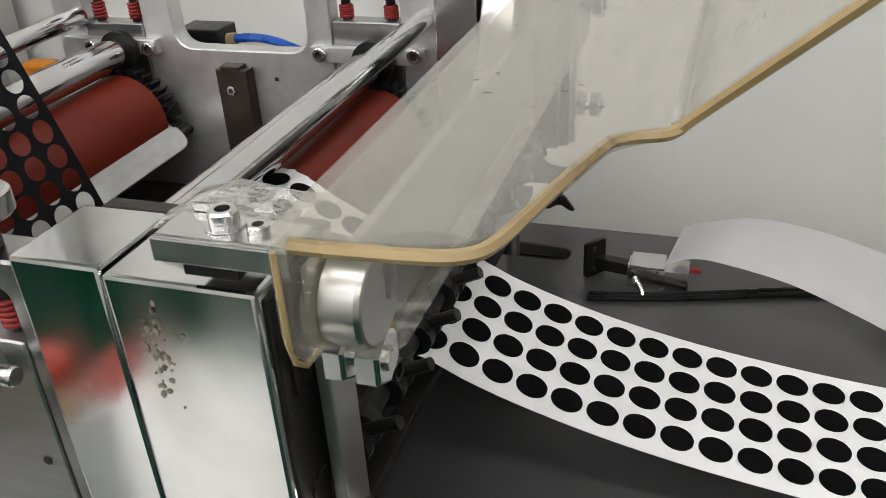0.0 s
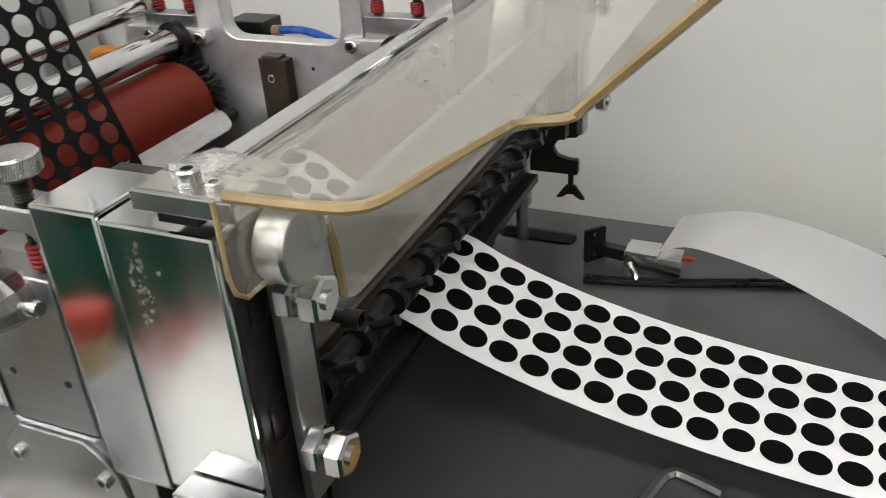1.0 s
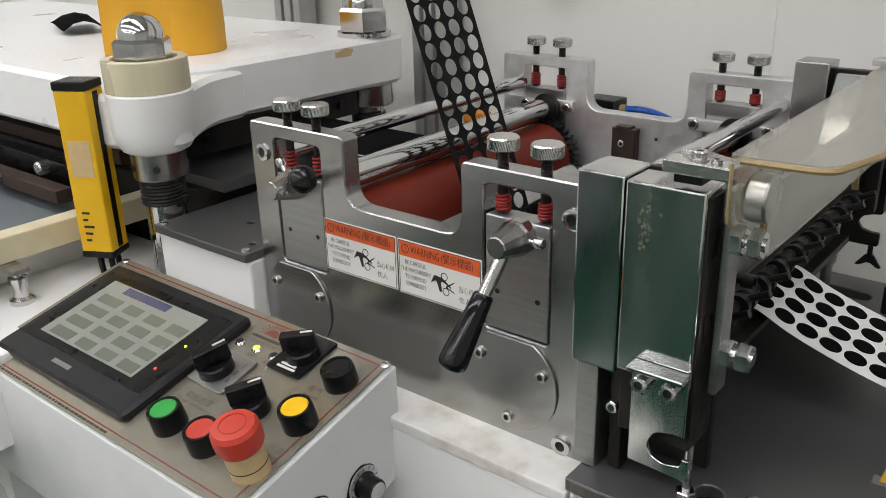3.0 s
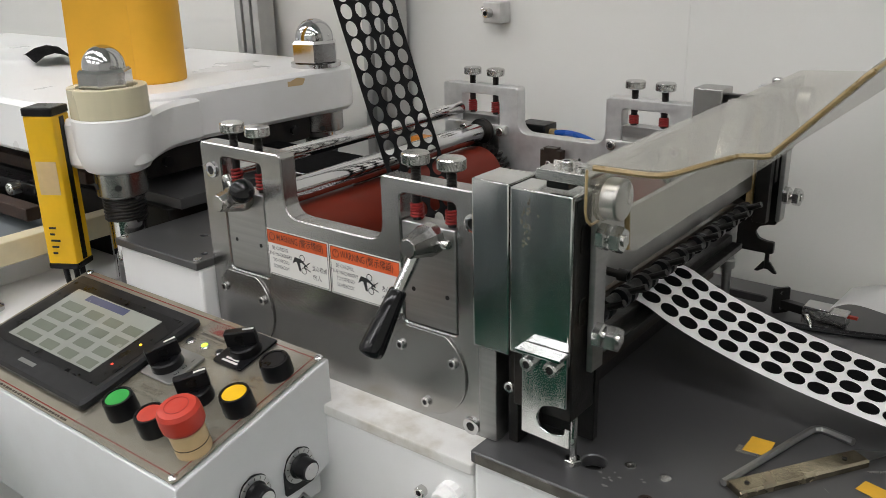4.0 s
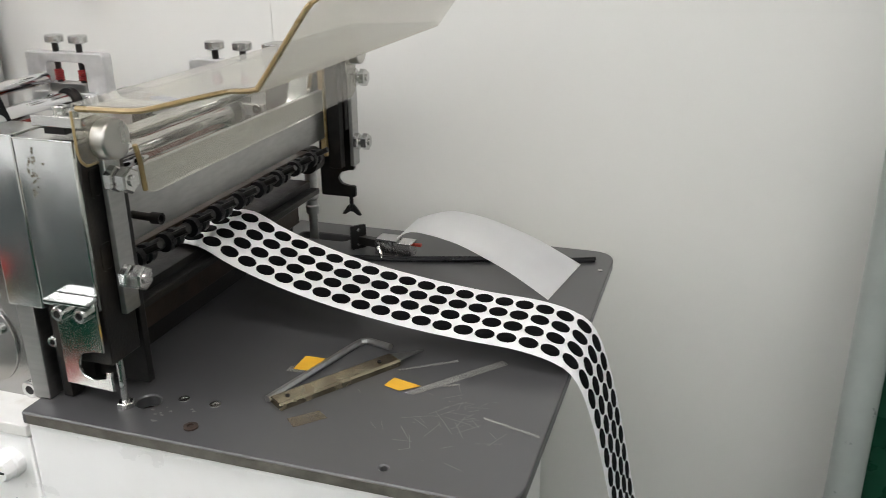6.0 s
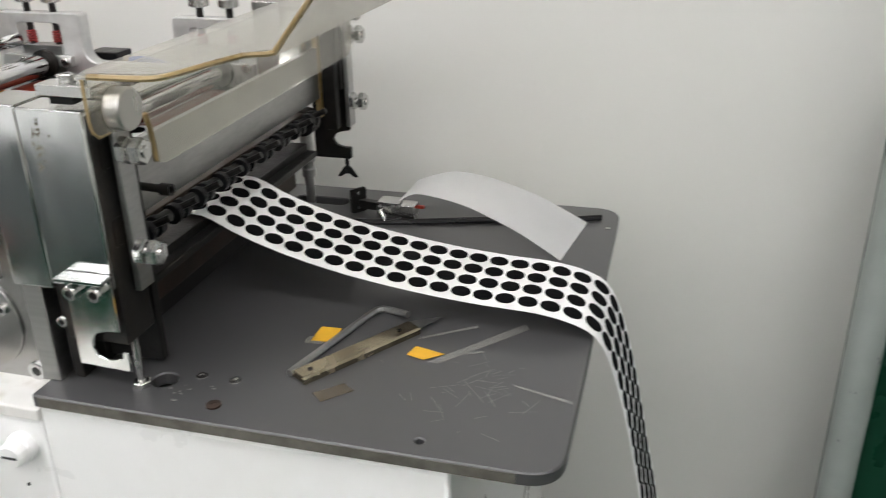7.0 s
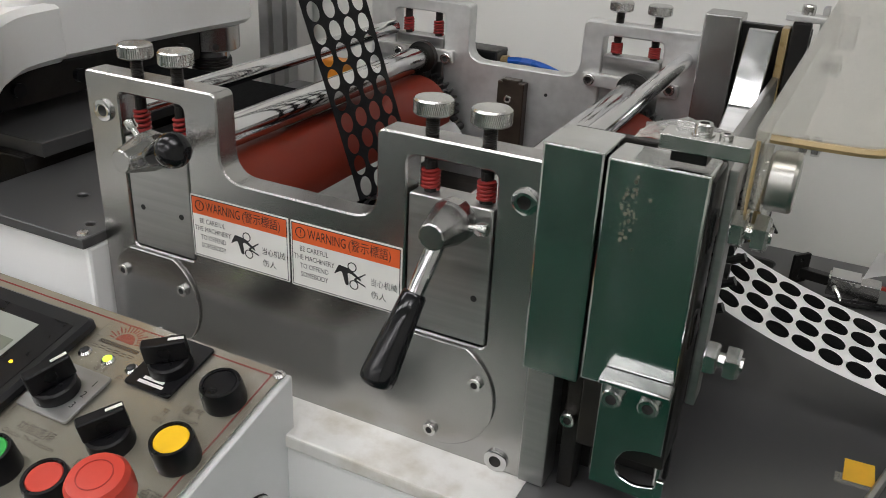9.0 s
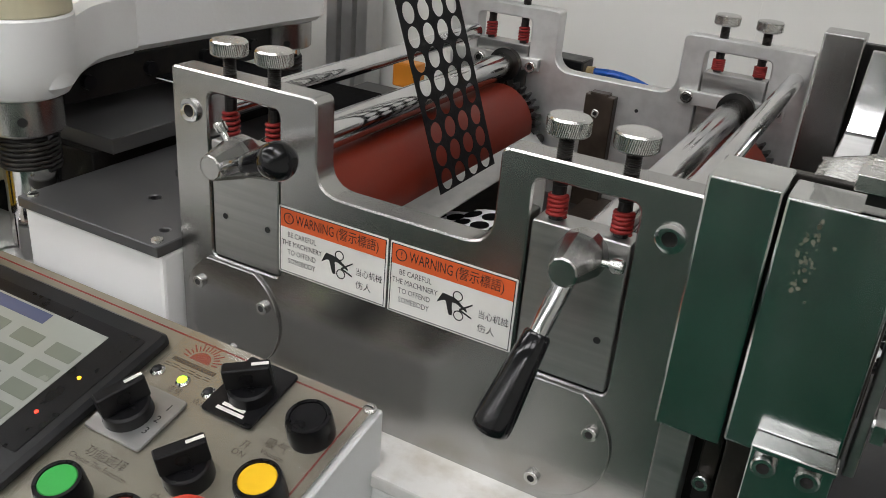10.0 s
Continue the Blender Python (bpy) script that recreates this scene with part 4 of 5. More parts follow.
    b = bmesh.new()
    box(-0.298, -0.268, -0.154, -0.149, 0.0122, 0.0124, bm=b)
    part("maker_mark", b, STEEL, tp, smooth=0)

    def push(x, y, mat, name="push_button", h=0.021):
        r = part(name, lathe([(0.0150, 0.0012), (0.0152, 0.003), (0.0148, h - 0.003), (0.0140, h), (0.0118, h), (0.0116, h - 0.002)], (0, 0, 0), n=36, close=False), BLACK, cb, m=pose(x, y, 0))
        part("cap", lathe([(0.0116, h - 0.006), (0.0116, h - 0.0012), (0.0108, h - 0.0004)], n=32), mat, r)
        return r
    vs = lambda y: (y + 0.035) / c
    push(-0.0225, vs(-0.1230), YELLOW_CAP, h=0.021)
    push(-0.1250, vs(-0.1765), GREEN_CAP, h=0.021)
    push(-0.0755, vs(-0.1765), RED_CAP, h=0.021)
    push(-0.026, vs(-0.072), BLACK, h=0.019)
    es = part("emergency_stop", lathe([(0.0160, 0.0012), (0.0160, 0.024), (0.0150, 0.026)], n=36), CREAM, cb, "cream collar of the emergency stop", m=pose(-0.0215, vs(-0.176), 0))
    part("collar_joint", lathe([(0.0163, 0.0110), (0.0163, 0.0118)], n=36), OILY, es)
    part("mushroom_head", lathe([(0.0150, 0.026), (0.0175, 0.028), (0.0190, 0.031), (0.0194, 0.038), (0.0188, 0.0455), (0.0165, 0.0490), (0.0110, 0.0500), (0.0, 0.0496)], n=48), RED_CAP, es, "worn red mushroom head")
    ar = slab(circle(0, 0, 0.0108, 28), 0.0003, [circle(0, 0, 0.0102, 28)], to=lambda u, v, w: (u, v, 0.0500 + w))
    part("arrow_ring", ar, material("dark_red_ink", (0.35, 0.02, 0.015), 0.4), es)

    def selector(x, y, turn, size=1.0):
        r = part("selector_switch", lathe([(0.0155 * size, 0.0012), (0.0158 * size, 0.004), (0.0150 * size, 0.013), (0.0135 * size, 0.0145)], n=36), BLACK, cb, m=pose(x, y, 0, 0, 0, turn))
        part("switch_handle", slab(rounded([(-0.0155 * size, -0.0055), (0.0155 * size, -0.0055), (0.0155 * size, 0.0055), (-0.0155 * size, 0.0055)], 0.002, 3), 0.016, to=lambda u, v, w: (u, v * (1 - 8 * w * 1.6), 0.0145 + w), bevel=0.001), BLACK, r)
        part("pointer", box(0.004, 0.0150 * size, -0.0012, 0.0012, 0.0306, 0.0311), LABEL, r, "white pointer mark")
        return r

    def tag_plate(x0, x1, y0, y1, mat):
        return part("switch_plate", slab(rect(x0, x1, y0, y1, 0.003, 3), 0.0025, to=lambda u, v, w: (u, v, 0.0028 + w), bevel=0.0004), mat, cb)
    p1 = tag_plate(-0.103, -0.062, -0.055, -0.003, BLACK)
    for i, w in enumerate((0.018, 0.022)):
        part("plate_print", box(-0.082 - w / 2, -0.082 + w / 2, -0.047 - i * 0.004, -0.0445 - i * 0.004, 0.0053, 0.0056), LABEL, p1)
    selector(-0.080, -0.030, 35)
    p2 = tag_plate(-0.160, -0.112, -0.101, -0.056, STEEL)
    for k, t in enumerate("123"):
        lettering(t, 0.008, INK, p2, pose(-0.120 + 0.001, -0.066 - k * 0.0105, 0.0056), align="CENTER")
    selector(-0.140, -0.081, 70, 1.05)
    selector(-0.072, vs(-0.131), 55)
    for x, k in ((-0.154, None), (-0.131, "green"), (-0.108, None)):
        h = part("indicator_lamp", lathe([(0.0052, 0.0012), (0.0052, 0.0025), (0.0036, 0.0042), (0.0034, 0.0032)], n=18, close=False), CHROME, cb, m=pose(x, vs(-0.0755), 0))
        part("lens", lathe([(0.0034, 0.003), (0.0030, 0.0046), (0.001, 0.0054)], n=14), LEDS[k] if k else DARKGREY, h)
    # rising-sun mark as plain shapes
    mk = part("sun_mark", slab([Vector((-0.135 + 0.0085 * math.cos(a), -0.022 + 0.0085 * math.sin(a))) for a in [math.pi * k / 16 for k in range(17)]], 0.0003, to=lambda u, v, w: (u, v, 0.0013 + w)), RED_INK, cb, smooth=0)
    b = bmesh.new()
    for k in range(15):
        a = math.pi * (k + 0.5) / 15
        q = box(0.0105, 0.0150 + 0.003 * (k % 2), -0.0005, 0.0005, 0.0013, 0.0016)
        bmesh.ops.rotate(q, verts=q.verts, cent=(0, 0, 0), matrix=Matrix.Rotation(a, 3, "Z"))
        bmesh.ops.translate(q, verts=q.verts, vec=(-0.135, -0.022, 0))
        join(b, q)
    part("sun_rays", b, RED_INK, mk, smooth=0)
    b = box(-0.154, -0.116, -0.0285, -0.0250, 0.0013, 0.0016)
    for i in range(2):
        for k in range(6):
            box(-0.156 + k * 0.007, -0.151 + k * 0.007, -0.0322 - i * 0.002 + (k % 2) * 0.0006, -0.0316 - i * 0.002 + (k % 2) * 0.0006, 0.0013, 0.0016, bm=b)
    part("maker_lettering_bar", b, INK_BROWN, mk, smooth=0)
    for t, x, y, sz in (("功能选择", -0.128, -0.113, 0.0085), ("Choose The Function", -0.128, -0.120, 0.0055), ("总电源", -0.072, -0.121, 0.0085), ("Main Power", -0.070, -0.128, 0.0055),
                        ("开", -0.066 + 0.008, -0.064, 0.007), ("ON", -0.064 + 0.006, -0.071, 0.0065), ("吸气", -0.040, -0.056, 0.0085), ("Vacuum", -0.038, -0.063, 0.0055),
                        ("点进", -0.020, -0.121, 0.0085), ("Forward", -0.020, -0.128, 0.0055), ("连续", -0.131, -0.050, 0.006), ("点动", -0.108, -0.051, 0.006)):
        lettering(t, sz, INK_BROWN, cb, pose(x, y, 0.0015), align="CENTER")
    # dials on the end of the box
    for y in (-0.0815, -0.136):
        yl, zl = local(y, 0.8375)
        d = part("speed_dial", slab(rounded([(-0.019, -0.026), (0.019, -0.026), (0.019, 0.0), (0.013, 0.014), (0.0, 0.0195), (-0.013, 0.014), (-0.019, 0.0)], 0.004, 3), 0.0012, to=lambda u, v, w: (w, u, v)), BLACK, cb, m=Matrix.Translation((0.0004, yl, zl)) @ pose(0, 0, 0, -SLOPE))
        part("scale_ring", slab(circle(0, 0, 0.0175, 36), 0.0012, [circle(0, 0, 0.0125, 36)], to=lambda u, v, w: (0.0014 + w, u, v)), STEEL_LIGHT, d)
        b = bmesh.new()
        for k in range(11):
            q = box(0.0026, 0.0029, -0.0003, 0.0003, 0.0138, 0.0165)
            bmesh.ops.rotate(q, verts=q.verts, cent=(0, 0, 0), matrix=Matrix.Rotation(radians(-130 + 26 * k), 3, "X"))
            join(b, q)
        part("scale_marks", b, INK, d, smooth=0)
        part("knob", lathe([(0.0125, 0.0014), (0.0125, 0.004), (0.0108, 0.006), (0.0104, 0.017), (0.0098, 0.018)], (0, 0, 0), (1, 0, 0), 32), BLACK, d)
        part("knob_cap", lathe([(0.0085, 0.0178), (0.0085, 0.0186), (0.0075, 0.0189)], (0, 0, 0), (1, 0, 0), 28), CHROME, d)
    ped = thing("control_stand", "light grey stand below the control box", "stand")
    part("column", box(-0.54, -0.36, -0.16, -0.05, 0.0, 0.76, 0.004), GREYBOX, ped)
    part("arm", box(-0.372, -0.16, -0.10, -0.0425, 0.78, 0.80, 0.002), GREYBOX, ped)
    hw = thing("hand_wheel", "chromed hand wheel below the control box", "hand wheel", pose(-0.166, -0.080, 0.736))
    ring = [(0.060 * math.cos(2 * math.pi * k / 48), 0, 0.060 * math.sin(2 * math.pi * k / 48)) for k in range(49)]
    part("rim", tube(ring, 0.0095, 12), CHROME, hw)
    part("hub", lathe([(0.018, 0.0385), (0.018, 0.0), (0.015, -0.012), (0.008, -0.013)], (0, 0, 0), (0, 1, 0), 28), CHROME, hw)
    for a in (35, 155, 275):
        part("spoke", cyl((0.012 * math.cos(radians(a)), 0, 0.012 * math.sin(radians(a))), (0.056 * math.cos(radians(a)), 0, 0.056 * math.sin(radians(a))), 0.006, 12), CHROME, hw)
    part("hub_screw", lathe([(0.003, -0.0132), (0.005, -0.016), (0.0075, -0.016), (0.0075, -0.0125)], (0, 0, 0), (0, 1, 0), 20), BLACK_STEEL, hw)


# ---------------- the press beside it ----------------
def build_press():
    bed = thing("press_bed", "white press bed with a dark steel cover plate", "machine bed")
    part("bed_block", box(-0.506, -0.3535, -0.018, 0.50, 0.04, 0.9705, 0.003), WHITE, bed)
    part("cover_plate", slab(rect(-0.508, -0.3535, -0.022, 0.48, 0.002, 2), 0.009, [circle(-0.425, 0.045, 0.005, 12), circle(-0.372, 0.004, 0.004, 12)], to=lambda u, v, w: (u, v, 0.971 + w), bevel=0.0008), TABLE, bed, "dark steel cover plate")
    for x, y in ((-0.500, -0.013), (-0.3625, -0.013)):
        part("plate_screw", lathe([(0.005, 0), (0.0045, 0.0018), (0.002, 0.002)], (x, y, 0.98), n=14), ZINC, bed)
    part("bench", box(-1.7, -0.508, -0.40, 0.50, 0.80, 0.90, 0.004), WHITE, bed)
    part("bench_skirt", box(-1.68, -0.58, -0.20, 0.48, 0.0, 0.80), WHITE, bed)
    part("wing_latch", slab(rounded([(-0.012, 0), (0.012, 0), (0.012, 0.006), (-0.012, 0.006)], 0.001, 2), 0.008, to=lambda u, v, w: (-0.435 + u, 0.09 + w, 0.98 + v)), ZINC, bed)
    part("latch_wing", tube([(-0.435, 0.094, 0.986), (-0.436, 0.094, 0.995), (-0.441, 0.094, 1.004)], 0.0018, 8), ZINC, bed)
    # die set under the platen
    die = thing("die_set", "dark oily steel die set with bolt heads under the press platen", "die set")
    part("lower_bolster", box(-1.2, -0.515, 0.06, 0.37, 0.9005, 0.992, 0.002), BLACK_STEEL, die)
    part("lower_die", box(-1.1, -0.50, 0.07, 0.36, 0.992, 1.006, 0.001), TABLE, die)
    for k in range(3):
        part("rusty_rail", box(-1.3, -0.655 - 0.02 * k, 0.036 - 0.034 * k, 0.058 - 0.034 * k, 0.968 + 0.020 * (2 - k), 0.986 + 0.020 * (2 - k), 0.002), (RUST, BLACK, RUST)[k], die)
        part("rail_bolt", lathe([(0.009, 0), (0.009, 0.014), (0.007, 0.016)], (-0.70 - 0.07 * k, 0.036 - 0.034 * k, 0.977 + 0.020 * (2 - k)), (0, -1, 0), 16), ZINC, die)
    sb = thing("side_bed", "grey painted feed bed plate beside the press", "machine bed")
    part("plate", box(-1.3, -0.657, -0.34, 0.030, 0.936, 0.952, 0.002), SLATE, sb)
    part("support", box(-1.28, -0.68, -0.30, 0.02, 0.9005, 0.936), WHITE, sb)
    rail = thing("cream_rail", "cream plastic rail on chromed levelling feet", "rail")
    part("rail", box(-0.655, -0.628, -0.36, 0.062, 0.942, 0.972, 0.002), material("cream_rail_plastic", (0.66, 0.60, 0.42), 0.45), rail)
    for y in (-0.132, -0.33):
        part("levelling_foot", lathe([(0.013, 0), (0.013, 0.005), (0.008, 0.008), (0.0075, 0.022), (0.010, 0.023), (0.010, 0.030), (0.0055, 0.031), (0.0055, 0.042)], (-0.612, y, 0.9), n=20), CHROME, rail)
        part("foot_lug", box(-0.640, -0.600, y - 0.010, y + 0.010, 0.9365, 0.9418, 0.001), STEEL, rail)
    for x, y in ((-0.60, -0.02), (-0.57, 0.005)):
        part("bench_ring", lathe([(0.010, 0), (0.016, 0), (0.016, 0.002), (0.010, 0.002)], (x, y, 0.9), n=24, close=False), WHITE, bed)
    for x, y in ((-0.536, 0.015), (-0.577, 0.395)):
        col = thing("press_column", "bright ground steel press column with a bronze sleeve", "column", pose(x, y, 0), "press columns")
        part("shaft", cyl((0, 0, 0.9), (0, 0, 1.06), 0.0225, 40), CHROME, col)
        coil = [(0.0238 * math.cos(k * 0.5236), 0.0238 * math.sin(k * 0.5236), 0.990 + 0.00034 * k) for k in range(85)]
        part("spring", tube(coil, 0.0019, 6), BLACK_STEEL, col, "oily dark coil spring", smooth=70)
    sn = thing("light_curtain", "yellow light curtain post with black end caps", "safety sensor", pose(-0.582, -0.041, 0.896, 0, 0, 28))
    part("housing", slab(rounded([(-0.019, -0.017), (0.019, -0.017), (0.019, 0.017), (-0.019, 0.017)], 0.003, 3), 0.180, to=lambda u, v, w: (u, v, 0.048 + w)), YELLOW_PAINT, sn)
    part("lens_slot", box(0.0185, 0.0202, -0.004, 0.004, 0.05, 0.226), BLACK, sn)
    part("end_cap", box(-0.0195, 0.0195, -0.0175, 0.0175, 0.2282, 0.238, 0.002), BLACK, sn)
    part("foot_cap", box(-0.0195, 0.0195, -0.0175, 0.0175, 0.040, 0.0478, 0.002), BLACK, sn)
    for x in (-0.010, 0.004, 0.013):
        part("cable", tube([(x, 0, 0.042), (x, 0.002, 0.02), (x * 0.8, 0.004, 0.0005)], 0.0035, 8), BLACK, sn)
    part("tape_patch", box(-0.012, 0.014, -0.0178, -0.0171, 0.135, 0.175), CREAM, sn)
    b = bmesh.new()
    for k in range(5):
        box(-0.010, -0.004 + 0.003 * (k % 3), -0.0177, -0.0171, 0.060 + k * 0.008, 0.0625 + k * 0.008, bm=b)
    part("small_print", b, INK, sn, smooth=0)
    # air valve, hose and box behind the far side frame
    av = thing("air_valve", "small black air valve with a blue hose behind the frame", "valve")
    part("body", box(-0.282, -0.235, 0.505, 0.54, 1.022, 1.050, 0.002), BLACK, av)
    part("hose", tube(smooth_path([(-0.236, 0.522, 1.037), (-0.20, 0.520, 1.040), (-0.165, 0.516, 1.034), (-0.125, 0.515, 1.016), (-0.105, 0.515, 0.976)], 5), 0.0042, 10), BLUE, av, "bright blue air hose")
    part("fitting", cyl((-0.236, 0.522, 1.037), (-0.226, 0.522, 1.038), 0.006, 12), AMBER, av)
    ox = thing("orange_box", "small orange box behind the guide rod", "box")
    part("box", box(-0.487, -0.452, 0.505, 0.53, 0.974, 1.006, 0.003), ORANGE, ox)
    fit_ = thing("brass_fitting", "brass pipe fitting on the press column support", "fitting")
    part("pipe", cyl((-0.86, 0.52, 1.25), (-0.70, 0.50, 1.33), 0.016, 20), material("brass", (0.55, 0.33, 0.12), 0.3, 1.0), fit_)
    part("collar", cyl((-0.76, 0.5075, 1.30), (-0.735, 0.5045, 1.3125), 0.021, 20), CHROME, fit_)
    # foam web running from the press into the first rollers
    wb = thing("foam_web", "black foam web on white paper entering the rollers", "web")
    part("foam", box(-0.72, -0.306, 0.185, 0.292, 1.0285, 1.0300), BLACK_MATT, wb)
    part("liner", box(-0.72, -0.306, 0.183, 0.294, 1.0277, 1.0284), PAPER, wb)
    # green machine at the right, behind a grey pipe
    gm = thing("green_machine", "dark green painted machine cabinet with a white handle", "machine")
    part("cabinet", box(0.753, 1.5, 0.45, 0.60, 0.0, 1.02, 0.005), GREENPAINT, gm)
    part("handle", cyl((0.768, 0.435, 1.045), (1.3, 0.435, 1.045), 0.012, 16), WHITE, gm)
    part("upper_panel", box(0.798, 1.5, 0.45, 0.60, 1.03, 2.2, 0.005), GREYBOX, gm)
    gp = thing("grey_post", "grey painted round post beside the green machine", "post")
    part("pipe", cyl((0.740, 0.44, 0.0), (0.740, 0.44, 2.2), 0.020, 28), PIPE, gp)
    part("base", cyl((0.740, 0.44, 0.0), (0.740, 0.44, 0.02), 0.06, 28, 0.003), PIPE, gp)


MOVING = []


def build_platen():
    """The cast press platen that goes up and down, and what rests on it."""
    pl = thing("press_platen", "white-painted cast press platen on two columns", "press platen", pose(0, 0, 0))
    out = rounded([(-1.6, -0.02), (-0.66, -0.02), (-0.610, 0.0), (-0.590, 0.075), (-0.562, 0.115), (-0.545, 0.350), (-0.535, 0.450), (-0.65, 0.455), (-1.6, 0.44)], [0, 0.02, 0.03, 0.03, 0.04, 0.06, 0.045, 0.02, 0], 7)
    part("casting", slab(out, 0.068, to=lambda u, v, w: (u, v, 1.058 + w), bevel=0.006), WHITE, pl)
    part("near_boss", lathe([(0.031, 0), (0.037, 0.003), (0.0425, 0.012), (0.0455, 0.026), (0.0460, 0.0650), (0.0445, 0.0670)], (-0.536, 0.015, 1.052), n=48), WHITE, pl)
    neck = rounded([(-0.66, -0.026), (-0.545, -0.0312), (-0.4905, 0.010), (-0.4925, 0.030), (-0.522, 0.064), (-0.549, 0.105), (-0.556, 0.16), (-0.66, 0.14)], [0.01, 0.03, 0.02, 0.012, 0.015, 0.02, 0.005, 0.01], 6)
    part("boss_neck", slab(neck, 0.059, to=lambda u, v, w: (u, v, 1.0575 + w), bevel=0.006), WHITE, pl)
    for x, y, rise, k in ((-0.536, 0.015, 0.033, 0.85), (-0.577, 0.395, 0.006, 1.0)):
        g = part("gland", lathe([(0.034 * k, 0), (0.036 * k, 0.002), (0.036 * k, 0.030)], (x, y, 1.022 if y < 0.1 else 1.028), n=36), STEEL_FLAT, pl)
        for a in (200, 260, 320):
            part("gland_hole", cyl((x + 0.0355 * k * math.cos(radians(a)), y + 0.0355 * k * math.sin(radians(a)), 1.036), (x + 0.0365 * k * math.cos(radians(a)), y + 0.0365 * k * math.sin(radians(a)), 1.036), 0.004, 10), INK, g)
        part("washer", lathe([(0.030 * k, 0), (0.038 * k, 0), (0.038 * k, rise), (0.030 * k, rise)], (x, y, 1.1122 if y < 0.1 else 1.1262), n=36, close=False), CHROME, pl)
        n_ = part("dome_nut", lathe([(0.034, 0), (0.0365, 0.002), (0.0365, 0.029), (0.033, 0.033)], n=6), CHROME, pl, m=pose(x, y, (1.1122 if y < 0.1 else 1.1262) + rise, 0, 0, 12) @ Matrix.Diagonal((k, k, k, 1)), smooth=0)
        part("dome", lathe([(0.0285, 0.033)] + [(0.0285 * math.cos(a), 0.036 + 0.0285 * math.sin(a)) for a in [radians(9 * k) for k in range(10)]] + [(0.0001, 0.0645)], n=36), CHROME, n_)
    part("upper_die", box(-1.3, -0.563, 0.07, 0.36, 1.022, 1.0575, 0.002), BLACK_STEEL, pl)
    for k in range(4):
        part("die_bolt", cyl((-0.563, 0.10 + k * 0.075, 1.040), (-0.557, 0.10 + k * 0.075, 1.040), 0.007, 16), BLACK, pl)
    part("chipped_patch", slab(rounded([(0.300, 1.1085), (0.335, 1.1075), (0.340, 1.1165), (0.325, 1.1195), (0.312, 1.1150), (0.302, 1.1175)], 0.002, 2), 0.0008, to=lambda u, v, w: (-0.5478 + w + (u - 0.32) * 0.085, u, v)), CREAM, pl)
    roll = thing("yellow_paper_roll", "upright roll of yellow paper with a loose end", "paper roll", pose(-0.684, 0.176, 1.126))
    part("roll", lathe([(0.025, 0), (0.0475, 0), (0.0485, 0.002), (0.0485, 0.42), (0.025, 0.42)], n=64), YELLOW_PAPER, roll)
    part("loose_end", slab([Vector(p) for p in ((-0.086, 0.0), (-0.045, 0.0), (-0.005, 0.0), (-0.005, 0.42), (-0.045, 0.42), (-0.076, 0.42))], 0.0012, to=lambda u, v, w: (u, -0.0487 + w - 0.30 * max(0, -u - 0.03), v)), YELLOW_PAPER, roll, m=pose(0, 0, 0, 0, 0, 38))
    tape = thing("packing_tape_roll", "roll of translucent cream packing tape around the dome nut", "tape roll", pose(-0.536, 0.015, 1.1193))
    part("tape", lathe([(0.0350, 0.0), (0.0445, 0.0), (0.0450, 0.001), (0.0450, 0.033), (0.0445, 0.034), (0.0350, 0.034), (0.0345, 0.033), (0.0345, 0.001)], n=56, close=False), TAPE_ROLL, tape)
    pouch = thing("black_pouch", "folded black cloth pouch lying on the platen", "pouch", pose(-1.02, 0.21, 1.126, 0, 0, -20))
    b = bmesh.new()
    for i in range(9):
        for j in range(5):
            b.verts.new((-0.07 + 0.0175 * i, -0.03 + 0.015 * j, 0.005 + 0.024 * (1 - (abs(j - 2) / 2.2) ** 2) * math.sin(0.35 + 0.27 * i) + 0.0015 * math.sin(i * 0.8 + j)))
    b.verts.ensure_lookup_table()
    for i in range(8):
        for j in range(4):
            b.faces.new([b.verts[k] for k in (i * 5 + j, i * 5 + 5 + j, i * 5 + 6 + j, i * 5 + 1 + j)])
    bmesh.ops.solidify(b, geom=b.faces[:], thickness=0.004)
    part("cloth", b, BLACK_MATT, pouch, smooth=70)
    MOVING.extend([pl, roll, tape, pouch])


